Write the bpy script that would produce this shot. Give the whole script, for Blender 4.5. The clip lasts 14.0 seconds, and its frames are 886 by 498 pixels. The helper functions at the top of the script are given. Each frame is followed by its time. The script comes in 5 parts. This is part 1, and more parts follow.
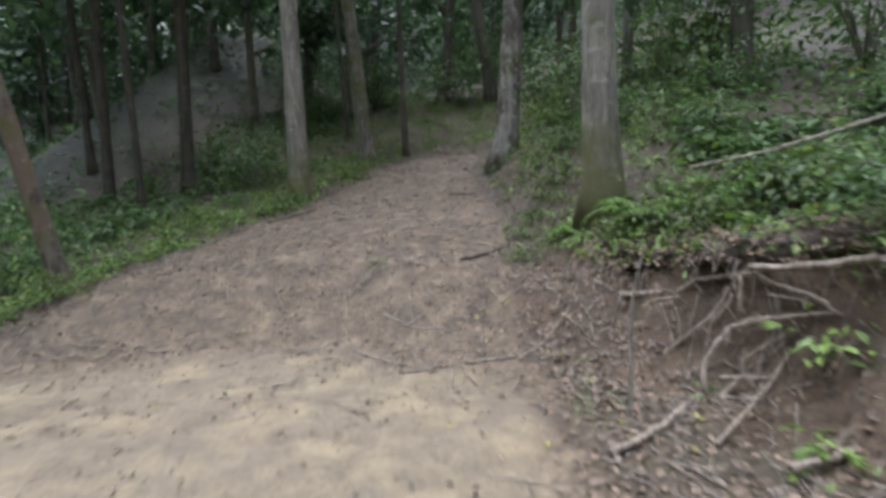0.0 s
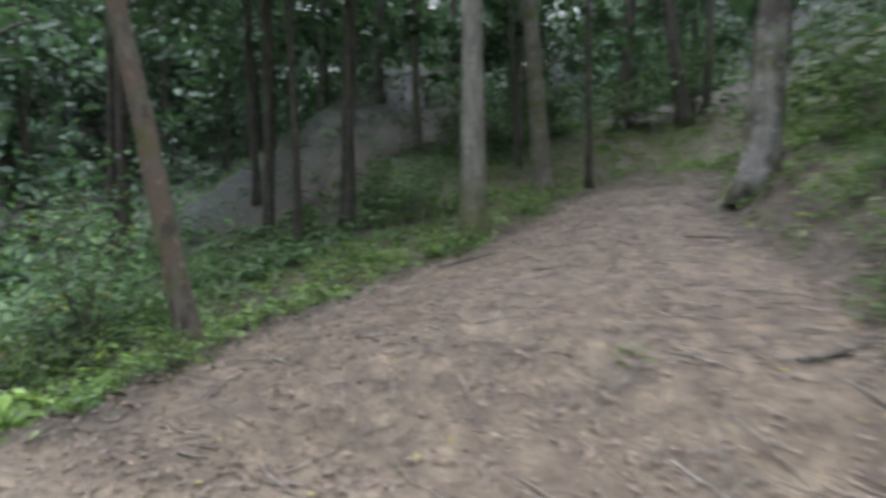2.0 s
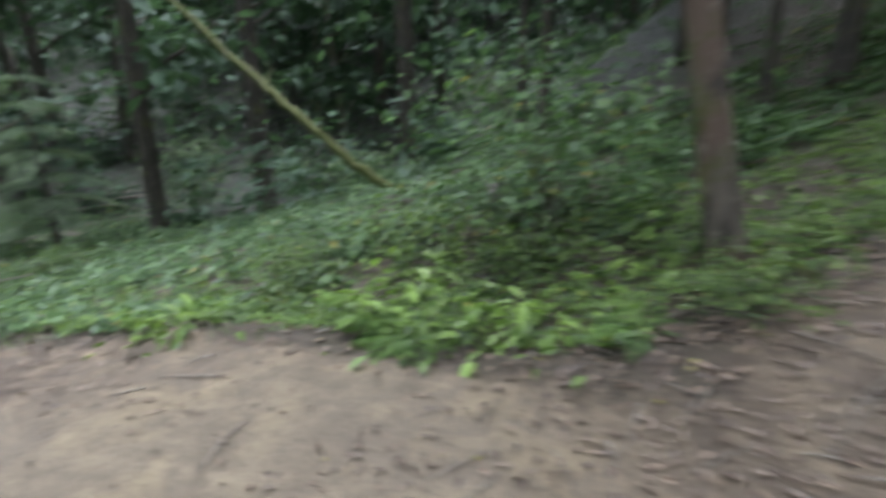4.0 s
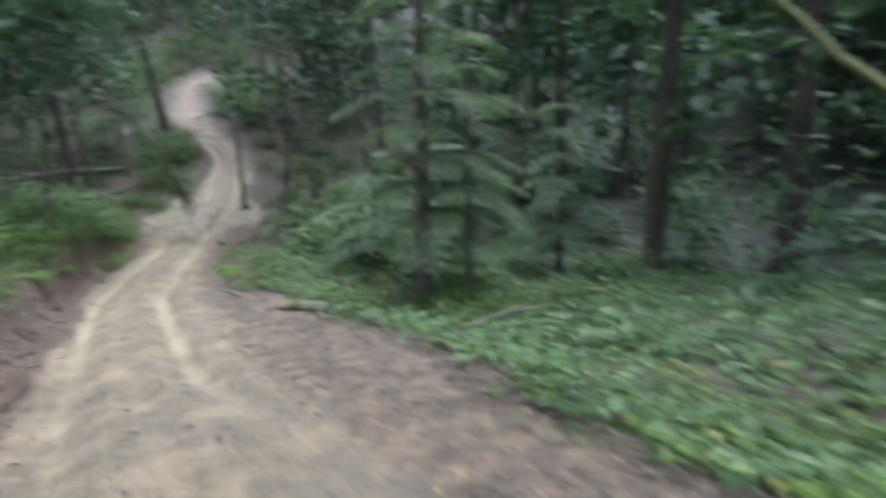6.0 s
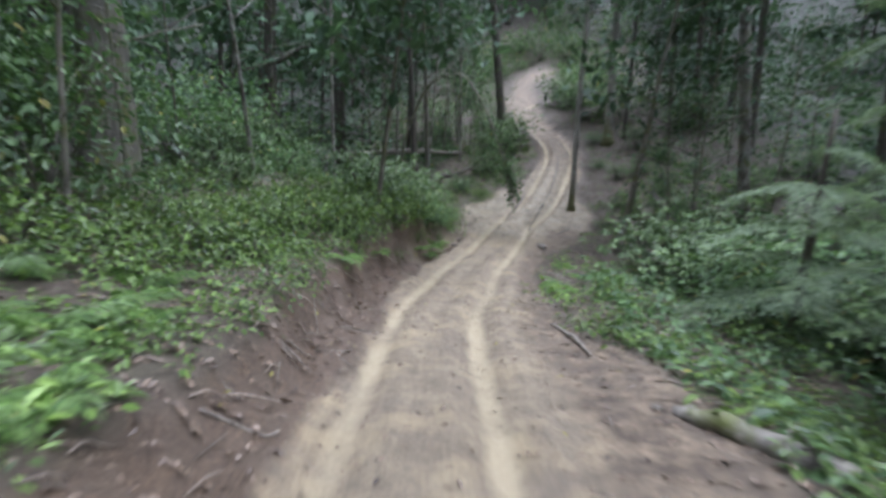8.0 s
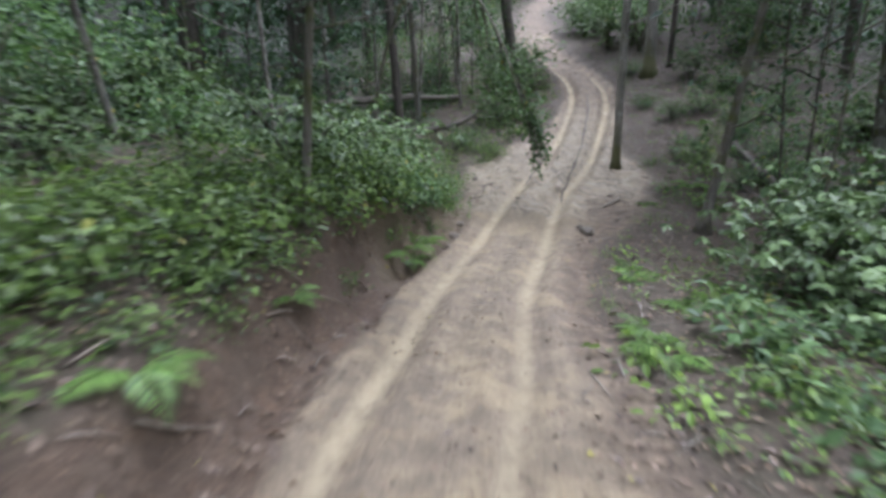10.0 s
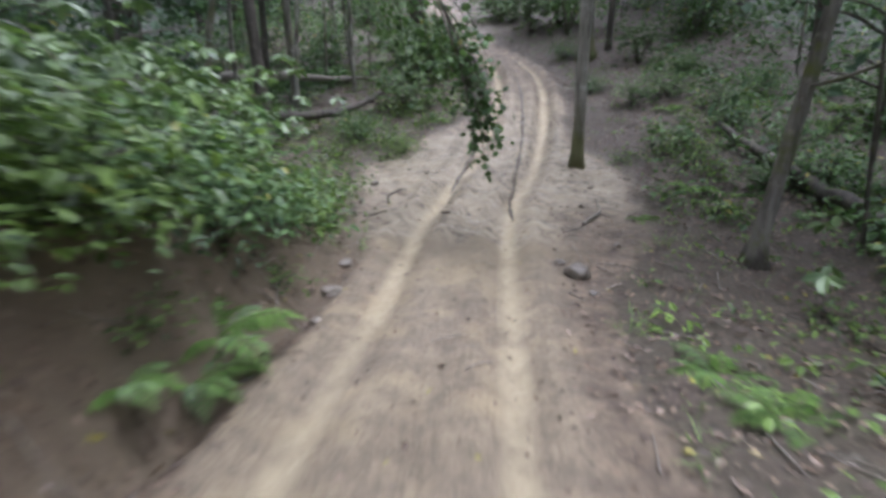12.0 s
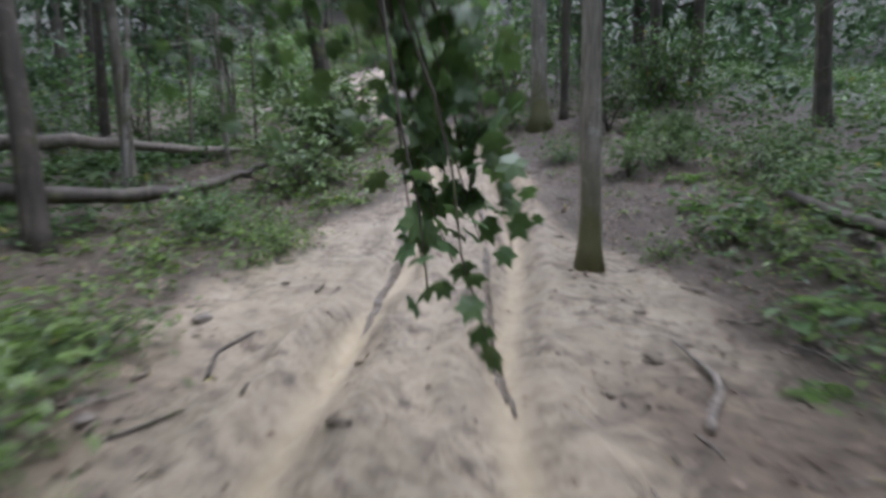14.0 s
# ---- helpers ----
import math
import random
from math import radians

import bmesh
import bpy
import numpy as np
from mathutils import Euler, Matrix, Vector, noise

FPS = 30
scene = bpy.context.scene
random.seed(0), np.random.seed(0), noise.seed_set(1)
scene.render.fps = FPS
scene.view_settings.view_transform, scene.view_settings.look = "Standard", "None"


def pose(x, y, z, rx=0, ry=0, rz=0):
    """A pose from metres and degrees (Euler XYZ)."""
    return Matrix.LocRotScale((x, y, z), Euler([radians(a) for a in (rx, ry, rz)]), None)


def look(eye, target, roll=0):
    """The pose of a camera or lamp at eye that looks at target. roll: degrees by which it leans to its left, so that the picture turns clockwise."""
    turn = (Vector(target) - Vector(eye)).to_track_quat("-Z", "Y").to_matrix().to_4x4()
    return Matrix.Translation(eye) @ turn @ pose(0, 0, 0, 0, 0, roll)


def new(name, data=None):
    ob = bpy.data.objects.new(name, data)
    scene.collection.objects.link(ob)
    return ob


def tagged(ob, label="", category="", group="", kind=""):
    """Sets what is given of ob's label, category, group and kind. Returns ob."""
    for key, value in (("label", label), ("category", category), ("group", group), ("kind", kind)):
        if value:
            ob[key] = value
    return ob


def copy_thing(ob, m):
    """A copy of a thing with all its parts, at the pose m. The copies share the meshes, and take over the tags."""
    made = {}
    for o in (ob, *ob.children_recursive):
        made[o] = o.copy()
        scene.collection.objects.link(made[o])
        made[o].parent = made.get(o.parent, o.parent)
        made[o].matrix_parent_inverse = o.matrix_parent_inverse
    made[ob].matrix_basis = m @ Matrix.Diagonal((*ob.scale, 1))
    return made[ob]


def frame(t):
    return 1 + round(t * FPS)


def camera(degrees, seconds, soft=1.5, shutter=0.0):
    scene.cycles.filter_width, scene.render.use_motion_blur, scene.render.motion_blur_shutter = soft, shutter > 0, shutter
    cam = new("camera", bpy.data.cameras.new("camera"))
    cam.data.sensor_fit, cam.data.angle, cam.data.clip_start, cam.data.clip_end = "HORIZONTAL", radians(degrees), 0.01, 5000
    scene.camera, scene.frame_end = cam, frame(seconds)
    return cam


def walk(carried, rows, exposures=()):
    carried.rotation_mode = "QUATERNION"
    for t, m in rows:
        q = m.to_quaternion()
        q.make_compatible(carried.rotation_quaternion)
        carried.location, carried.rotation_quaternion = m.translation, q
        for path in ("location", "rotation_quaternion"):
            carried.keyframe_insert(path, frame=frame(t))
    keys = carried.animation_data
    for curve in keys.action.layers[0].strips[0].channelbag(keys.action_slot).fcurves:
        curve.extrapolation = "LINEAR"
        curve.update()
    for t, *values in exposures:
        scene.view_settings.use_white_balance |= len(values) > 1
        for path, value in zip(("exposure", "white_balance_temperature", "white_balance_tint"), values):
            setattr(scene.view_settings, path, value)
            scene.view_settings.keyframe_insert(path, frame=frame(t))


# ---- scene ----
# ---- camera ----
cam = camera(79.0, 14.0, soft=3.2, shutter=0.9)
# seconds, place, and degrees of yaw, pitch and roll
PATH = [
    (0.0, 0.000, 0.000, 1.600, 0.00, -8.00, 0.00),
    (0.5, -0.126, 0.599, 1.598, 0.29, -6.30, -0.54),
    (1.0, -0.403, 1.175, 1.571, 4.12, -5.48, -0.47),
    (1.5, -0.661, 1.764, 1.556, 9.08, -4.60, -0.06),
    (2.0, -1.075, 2.270, 1.535, 14.99, -4.23, 0.84),
    (4.5, -4.003, 3.095, 1.310, 61.90, -20.09, -3.27),
    (5.0, -4.578, 2.964, 1.284, 74.07, -18.34, -3.64),
    (5.5, -5.224, 2.710, 1.254, 84.56, -15.93, -3.20),
    (6.0, -5.987, 2.339, 1.049, 95.86, -12.44, -1.08),
    (6.5, -6.722, 1.803, 0.979, 107.69, -10.22, -0.10),
    (7.0, -7.426, 1.253, 0.877, 117.05, -10.07, 1.71),
    (7.5, -8.171, 0.679, 0.735, 123.35, -10.33, 2.71),
    (8.0, -8.982, 0.027, 0.572, 126.84, -12.31, 3.04),
    (10.5, -13.878, -3.268, 0.073, 126.91, -18.00, -0.63),
    (11.0, -14.761, -3.879, -0.175, 123.89, -15.75, -0.90),
    (11.5, -15.625, -4.455, -0.386, 120.44, -16.64, -0.12),
    (12.0, -16.518, -4.974, -0.609, 117.46, -16.18, 1.29),
    (12.5, -17.431, -5.420, -0.772, 114.85, -16.01, 1.97),
    (13.0, -18.299, -5.860, -0.887, 112.80, -13.04, 1.65),
    (13.5, -19.236, -6.296, -0.971, 111.33, -8.21, 0.95),
    (14.0, -20.288, -6.751, -1.026, 109.89, -6.07, 0.52),
]

walk(cam, [(t, pose(x, y, z, 90 + pitch, 0, yaw) @ pose(0, 0, 0, 0, 0, roll)) for t, x, y, z, yaw, pitch, roll in PATH],
     exposures=[(0.0, 1.36, 5650, 14), (2.2, 1.6, 5550, 13), (4.3, 1.2, 5550, 12), (5.5, 1.1, 5350, 11), (6.5, 1.12, 5350, 14), (8.2, 1.06, 5300, 16), (10.3, 1.2, 5400, 18), (14.0, 1.3, 5450, 20)])

# ---- daylight: a thick overcast sky over wet woods ----
world = bpy.data.worlds.new("overcast")
scene.world = world
world.use_nodes = True
wn = world.node_tree
sky = wn.nodes.new("ShaderNodeTexSky")
sky.sky_type, sky.sun_disc = "NISHITA", False
sky.sun_elevation, sky.sun_rotation = radians(81), radians(311)
sky.air_density, sky.dust_density, sky.ozone_density = 1.0, 6.0, 1.0
grey = wn.nodes.new("ShaderNodeHueSaturation")
grey.inputs["Saturation"].default_value = 0.25
wn.links.new(sky.outputs[0], grey.inputs["Color"])
wn.links.new(grey.outputs[0], wn.nodes["Background"].inputs["Color"])
wn.nodes["Background"].inputs["Strength"].default_value = 0.15
lamp = bpy.data.lights.new("sun", "SUN")
lamp.energy, lamp.angle, lamp.color = 1.4, radians(50), (1.0, 0.98, 0.95)
sun = new("sun", lamp)
sun.matrix_basis = look((0, 0, 30), (1.6, -1.4, 16))

# ---- materials ----
def shader(name, rough=0.6):
    m = bpy.data.materials.new(name)
    m.use_nodes = True
    t = m.node_tree
    b = t.nodes["Principled BSDF"]
    b.inputs["Roughness"].default_value = rough
    return m, t, b


def node(t, kind, **values):
    n = t.nodes.new(kind)
    for key, value in values.items():
        n.inputs[key].default_value = value
    return n


def ramp(t, source, *stops):
    r = t.nodes.new("ShaderNodeValToRGB")
    while len(r.color_ramp.elements) < len(stops):
        r.color_ramp.elements.new(0.5)
    for e, (at, colour) in zip(r.color_ramp.elements, stops):
        e.position, e.color = at, (*colour, 1) if len(colour) == 3 else colour
    t.links.new(source, r.inputs["Fac"])
    return r.outputs["Color"]


def mix(t, fac, a, b, how="MIX"):
    n = t.nodes.new("ShaderNodeMix")
    n.data_type, n.blend_type = "RGBA", how
    for value, key in ((fac, 0), (a, 6), (b, 7)):
        if isinstance(value, (int, float)):
            n.inputs[key].default_value = value
        elif isinstance(value, tuple):
            n.inputs[key].default_value = (*value, 1)
        else:
            t.links.new(value, n.inputs[key])
    return n.outputs[2]


def noise_of(t, scale, detail=5.0, rough=0.6, at=None, stretch=None):
    n = node(t, "ShaderNodeTexNoise", Scale=scale, Detail=detail, Roughness=rough)
    if at is None:
        at = t.nodes.new("ShaderNodeTexCoord").outputs["Object"]
    if stretch:
        m = t.nodes.new("ShaderNodeMapping")
        m.inputs["Scale"].default_value = stretch
        t.links.new(at, m.inputs["Vector"])
        at = m.outputs[0]
    t.links.new(at, n.inputs["Vector"])
    return n.outputs["Fac"]


def relief(t, b, height, strength, distance):
    n = node(t, "ShaderNodeBump", Strength=strength, Distance=distance)
    t.links.new(height, n.inputs["Height"])
    t.links.new(n.outputs[0], b.inputs["Normal"])


def leaf_material(name, dark, light, rough=0.38, through_light=0.35, yellow=0.0):
    """Wet foliage: each leaf its own green, light passing through the blade."""
    m, t, b = shader(name, rough)
    g = t.nodes.new("ShaderNodeNewGeometry")
    o = t.nodes.new("ShaderNodeObjectInfo")
    c = ramp(t, g.outputs["Random Per Island"], (0.0, dark), (0.75, light), (1.0, tuple(v * 1.25 for v in light)))
    if yellow:
        pick = ramp(t, g.outputs["Random Per Island"], (0.0, (0, 0, 0)), (1.0 - yellow, (0, 0, 0)), (1.0 - yellow + 0.01, (1, 1, 1)))
        c = mix(t, pick, c, (0.30, 0.27, 0.06))
    h = t.nodes.new("ShaderNodeHueSaturation")
    s = t.nodes.new("ShaderNodeMapRange")
    s.inputs["To Min"].default_value, s.inputs["To Max"].default_value = 0.75, 1.25
    t.links.new(o.outputs["Random"], s.inputs["Value"])
    t.links.new(s.outputs[0], h.inputs["Value"])
    t.links.new(c, h.inputs["Color"])
    spots = noise_of(t, 22.0, 3.0)
    c = mix(t, 0.35, h.outputs[0], ramp(t, spots, (0.3, (0.45, 0.45, 0.45)), (0.7, (1.3, 1.3, 1.3))), "MULTIPLY")
    t.links.new(c, b.inputs["Base Color"])
    b.inputs["Specular IOR Level"].default_value = 0.36
    tr = t.nodes.new("ShaderNodeBsdfTranslucent")
    t.links.new(mix(t, 1.0, c, (1.1, 1.2, 0.75), "MULTIPLY"), tr.inputs["Color"])
    ms = t.nodes.new("ShaderNodeMixShader")
    ms.inputs[0].default_value = through_light
    t.links.new(b.outputs[0], ms.inputs[1])
    t.links.new(tr.outputs[0], ms.inputs[2])
    t.links.new(ms.outputs[0], t.nodes["Material Output"].inputs["Surface"])
    return m


def bark_material(name, dark, light, moss=0.0, scale=1.0, patch=None, foot=0.0):
    m, t, b = shader(name, 0.75)
    at = t.nodes.new("ShaderNodeTexCoord").outputs["Object"]
    ridge = noise_of(t, 14.0 * scale, 6.0, 0.65, at, (1.0, 1.0, 0.16))
    big = noise_of(t, 2.2 * scale, 3.0, 0.5, at)
    fine = noise_of(t, 60.0 * scale, 4.0, 0.6, at)
    c = ramp(t, ridge, (0.32, dark), (0.62, light))
    c = mix(t, 0.5, c, ramp(t, big, (0.3, (0.6, 0.6, 0.6)), (0.7, (1.35, 1.35, 1.3))), "MULTIPLY")
    if patch:
        c = mix(t, ramp(t, noise_of(t, 3.4 * scale, 4.0, 0.6, at, (1, 1, 0.6)), (0.47, (0, 0, 0)), (0.56, (1, 1, 1))), c, patch)
    lichen = ramp(t, noise_of(t, 7.0 * scale, 5.0, 0.7, at), (0.56, (0, 0, 0)), (0.68, (0.55, 0.55, 0.55)))
    c = mix(t, lichen, c, tuple(min(0.5, v * 1.7 + 0.03) for v in light))
    if moss:
        grow = ramp(t, noise_of(t, 3.0 * scale, 6.0, 0.7, at), (0.62 - 0.5 * moss, (0, 0, 0)), (0.78 - 0.5 * moss, (1, 1, 1)))
        c = mix(t, grow, c, mix(t, fine, (0.05, 0.065, 0.014), (0.15, 0.16, 0.035)))
    if foot:
        # a sock of moss round the foot of the trunk
        xyz = t.nodes.new("ShaderNodeSeparateXYZ")
        t.links.new(at, xyz.inputs[0])
        up = t.nodes.new("ShaderNodeMath")
        up.operation, up.inputs[1].default_value = "MULTIPLY", 0.5 / foot
        t.links.new(xyz.outputs[2], up.inputs[0])
        low = t.nodes.new("ShaderNodeMath")
        low.operation = "SUBTRACT"
        t.links.new(noise_of(t, 2.6, 6.0, 0.7, at), low.inputs[0])
        t.links.new(up.outputs[0], low.inputs[1])
        c = mix(t, ramp(t, low.outputs[0], (0.0, (0, 0, 0)), (0.3, (0.9, 0.9, 0.9))), c, mix(t, fine, (0.045, 0.05, 0.014), (0.14, 0.14, 0.04)))
    t.links.new(c, b.inputs["Base Color"])
    h = mix(t, 0.3, ridge, fine)
    relief(t, b, h, 0.9, 0.03)
    return m


def plain(name, a, c, rough=0.7, scale=18.0, bump=0.4, depth=0.01):
    m, t, b = shader(name, rough)
    n = noise_of(t, scale, 6.0, 0.65)
    o = t.nodes.new("ShaderNodeObjectInfo")
    col = ramp(t, n, (0.3, a), (0.7, c))
    s = t.nodes.new("ShaderNodeMapRange")
    s.inputs["To Min"].default_value, s.inputs["To Max"].default_value = 0.8, 1.2
    t.links.new(o.outputs["Random"], s.inputs["Value"])
    h = t.nodes.new("ShaderNodeHueSaturation")
    t.links.new(s.outputs[0], h.inputs["Value"])
    t.links.new(col, h.inputs["Color"])
    t.links.new(h.outputs[0], b.inputs["Base Color"])
    relief(t, b, n, bump, depth)
    return m


def ground_material():
    """Wet tan clay on the trail, darker leaf mould beside it, raw red-brown earth in the cut bank."""
    m, t, b = shader("forest_ground", 0.6)
    at = t.nodes.new("ShaderNodeTexCoord").outputs["Object"]

    def grown(name):
        a = t.nodes.new("ShaderNodeAttribute")
        a.attribute_name = name
        return a.outputs["Fac"]
    fine = noise_of(t, 26.0, 6.0, 0.7, at)
    mid = noise_of(t, 4.5, 5.0, 0.6, at)
    big = noise_of(t, 0.8, 3.0, 0.5, at)
    grit = noise_of(t, 75.0, 4.0, 0.75, at)
    litter = ramp(t, fine, (0.28, (0.028, 0.021, 0.015)), (0.5, (0.075, 0.055, 0.038)), (0.74, (0.17, 0.125, 0.085)))
    litter = mix(t, ramp(t, mid, (0.36, (0, 0, 0)), (0.62, (0.4, 0.4, 0.4))), litter, mix(t, fine, (0.03, 0.032, 0.014), (0.085, 0.08, 0.035)))
    clay = ramp(t, mid, (0.3, (0.18, 0.144, 0.097)), (0.52, (0.236, 0.192, 0.128)), (0.72, (0.335, 0.274, 0.178)))
    clay = mix(t, 0.5, clay, ramp(t, fine, (0.28, (0.5, 0.47, 0.45)), (0.6, (1.12, 1.12, 1.12))), "MULTIPLY")
    clay = mix(t, 0.8, clay, ramp(t, grit, (0.34, (0.35, 0.32, 0.3)), (0.46, (1.0, 1.0, 1.0)), (0.7, (1.15, 1.15, 1.13))), "MULTIPLY")
    clay = mix(t, ramp(t, big, (0.4, (0, 0, 0)), (0.64, (0.5, 0.5, 0.5))), clay, mix(t, fine, (0.12, 0.096, 0.07), (0.26, 0.21, 0.155)))
    sand = ramp(t, noise_of(t, 1.9, 5.0, 0.65, at), (0.5, (0, 0, 0)), (0.66, (0.85, 0.85, 0.85)))
    clay = mix(t, sand, clay, mix(t, fine, (0.24, 0.187, 0.107), (0.46, 0.372, 0.23)))
    rutted = mix(t, fine, (0.28, 0.23, 0.142), (0.45, 0.372, 0.235))
    churn = noise_of(t, 9.0, 6.0, 0.75, at, (1.0, 0.6, 1.0))
    slurry = mix(t, mid, (0.23, 0.19, 0.128), (0.42, 0.353, 0.24))
    # hollows of the churn darkened in colour as crevice shade, then dark flecks
    broken = mix(t, ramp(t, churn, (0.4, (0, 0, 0)), (0.56, (1, 1, 1))), (0.095, 0.073, 0.05), slurry)
    broken = mix(t, ramp(t, noise_of(t, 24.0, 5.0, 0.8, at), (0.36, (0.75, 0.75, 0.75)), (0.46, (0, 0, 0))), broken, (0.085, 0.066, 0.046))
    patch = ramp(t, noise_of(t, 1.5, 4.0, 0.6, at), (0.44, (1, 1, 1)), (0.62, (0.35, 0.35, 0.35)))
    wet = mix(t, patch, slurry, broken)
    raw = ramp(t, fine, (0.3, (0.036, 0.024, 0.016)), (0.55, (0.105, 0.07, 0.042)), (0.75, (0.24, 0.16, 0.095)))
    raw = mix(t, ramp(t, noise_of(t, 1.9, 5.0, 0.7, at), (0.52, (0, 0, 0)), (0.68, (0.5, 0.5, 0.5))), raw, mix(t, fine, (0.075, 0.044, 0.022), (0.24, 0.148, 0.074)))
    raw = mix(t, ramp(t, noise_of(t, 3.1, 6.0, 0.7, at), (0.42, (0, 0, 0)), (0.6, (0.9, 0.9, 0.9))), raw, ramp(t, grit, (0.3, (0.038, 0.027, 0.018)), (0.6, (0.14, 0.1, 0.064)), (0.8, (0.27, 0.2, 0.13))))
    edge = t.nodes.new("ShaderNodeMath")
    edge.operation = "ADD"
    t.links.new(grown("dirt"), edge.inputs[0])
    shift = t.nodes.new("ShaderNodeMapRange")
    shift.inputs["To Min"].default_value, shift.inputs["To Max"].default_value = -0.45, 0.45
    t.links.new(noise_of(t, 7.0, 6.0, 0.7, at), shift.inputs["Value"])
    t.links.new(shift.outputs[0], edge.inputs[1])
    # tyre streaks that run along the trail
    lane = t.nodes.new("ShaderNodeCombineXYZ")
    t.links.new(grown("run"), lane.inputs[0])
    t.links.new(grown("off"), lane.inputs[1])
    streak = noise_of(t, 1.0, 5.0, 0.65, lane.outputs[0], (0.55, 7.5, 1.0))
    fine_streak = noise_of(t, 1.0, 4.0, 0.7, lane.outputs[0], (2.6, 24.0, 1.0))
    driven = t.nodes.new("ShaderNodeMapRange")
    driven.inputs["From Min"].default_value, driven.inputs["From Max"].default_value = 9.5, 20.0
    t.links.new(grown("run"), driven.inputs["Value"])
    lined = mix(t, 0.45, ramp(t, streak, (0.36, (0.58, 0.54, 0.52)), (0.62, (1.12, 1.1, 1.06))), ramp(t, fine_streak, (0.32, (0.5, 0.47, 0.45)), (0.62, (1.2, 1.18, 1.14))))
    clay = mix(t, driven.outputs[0], clay, mix(t, 0.6, clay, lined, "MULTIPLY"))
    worn = ramp(t, mid, (0.36, (0.088, 0.066, 0.045)), (0.52, (0.165, 0.128, 0.086)), (0.67, (0.26, 0.206, 0.136)))
    worn = mix(t, 0.8, worn, ramp(t, fine, (0.25, (0.4, 0.38, 0.37)), (0.62, (1.2, 1.15, 1.1))), "MULTIPLY")
    blotch = ramp(t, noise_of(t, 2.6, 6.0, 0.72, at), (0.47, (0, 0, 0)), (0.62, (0.55, 0.55, 0.55)))
    worn = mix(t, blotch, worn, mix(t, fine, (0.05, 0.038, 0.027), (0.15, 0.115, 0.08)))
    # moss and low green between the far trees, darkened for missing canopy shade
    litter = mix(t, grown("wooded"), litter, ramp(t, noise_of(t, 1.4, 6.0, 0.75, at), (0.35, (0.02, 0.02, 0.013)), (0.55, (0.04, 0.043, 0.026)), (0.72, (0.066, 0.08, 0.043))))
    bare = ramp(t, edge.outputs[0], (0.35, (0, 0, 0)), (0.65, (1, 1, 1)))
    c = mix(t, bare, litter, mix(t, ramp(t, grown("pale"), (0.25, (0, 0, 0)), (0.85, (1, 1, 1))), worn, clay))
    c = mix(t, ramp(t, grown("cut"), (0.05, (0, 0, 0)), (0.3, (1, 1, 1))), c, raw)
    c = mix(t, mix(t, 1.0, grown("damp"), (0.85, 0.85, 0.85), "MULTIPLY"), c, mix(t, mid, (0.11, 0.085, 0.05), (0.27, 0.215, 0.13)))
    c = mix(t, grown("mud"), c, wet)
    c = mix(t, mix(t, 1.0, ramp(t, grown("rut"), (0.3, (0, 0, 0)), (0.8, (1, 1, 1))), ramp(t, mid, (0.34, (0.6, 0.6, 0.6)), (0.5, (1, 1, 1))), "MULTIPLY"), c, rutted)
    t.links.new(c, b.inputs["Base Color"])
    r = ramp(t, grown("mud"), (0.0, (0.62, 0.62, 0.62)), (1.0, (0.38, 0.38, 0.38)))
    t.links.new(r, b.inputs["Roughness"])
    h = mix(t, 0.35, mix(t, 0.5, fine, noise_of(t, 11.0, 5.0, 0.7, at)), grit)
    relief(t, b, mix(t, mix(t, 1.0, grown("mud"), (0.5, 0.5, 0.5), "MULTIPLY"), h, churn), 1.0, 0.05)
    return m


GROUND = ground_material()
VERGE_LEAF = leaf_material("verge_leaf", (0.034, 0.064, 0.018), (0.152, 0.228, 0.058), yellow=0.012)
LIME_LEAF = leaf_material("lime_leaf", (0.12, 0.195, 0.042), (0.22, 0.32, 0.078))
FERN_LEAF = leaf_material("fern_leaf", (0.088, 0.16, 0.04), (0.175, 0.275, 0.075))
BUSH_LEAF = leaf_material("bush_leaf", (0.05, 0.094, 0.038), (0.13, 0.212, 0.08), rough=0.44, yellow=0.02)
LAUREL_LEAF = leaf_material("laurel_leaf", (0.056, 0.094, 0.036), (0.14, 0.204, 0.08), rough=0.42, through_light=0.2)
NEEDLE = leaf_material("hemlock_needle", (0.095, 0.134, 0.08), (0.19, 0.25, 0.145), rough=0.5, through_light=0.3)
CROWN_LEAF = leaf_material("crown_leaf", (0.042, 0.073, 0.042), (0.078, 0.128, 0.07), rough=0.6, through_light=0.3)
LITTER_LEAF = leaf_material("dead_leaf", (0.065, 0.046, 0.032), (0.215, 0.158, 0.11), rough=0.45, through_light=0.05, yellow=0.02)
MOULD = plain("leaf_mould", (0.02, 0.015, 0.011), (0.09, 0.066, 0.045), 0.75, 26.0, 0.8, 0.03)
GREY_BARK = bark_material("grey_bark", (0.075, 0.065, 0.05), (0.22, 0.20, 0.165), moss=0.28)
PALE_BARK = bark_material("pale_bark", (0.13, 0.12, 0.10), (0.33, 0.31, 0.27), moss=0.2, patch=(0.09, 0.075, 0.06))
SOCK_BARK = bark_material("moss_footed_bark", (0.12, 0.11, 0.09), (0.30, 0.28, 0.24), moss=0.1, foot=1.1)
DARK_BARK = bark_material("dark_bark", (0.03, 0.025, 0.02), (0.10, 0.085, 0.065), moss=0.15)
RED_BARK = bark_material("peeling_bark", (0.028, 0.024, 0.019), (0.19, 0.16, 0.125), moss=0.22, patch=(0.155, 0.112, 0.082))
MOSSY_BARK = bark_material("mossy_bark", (0.05, 0.045, 0.03), (0.14, 0.12, 0.08), moss=0.75)
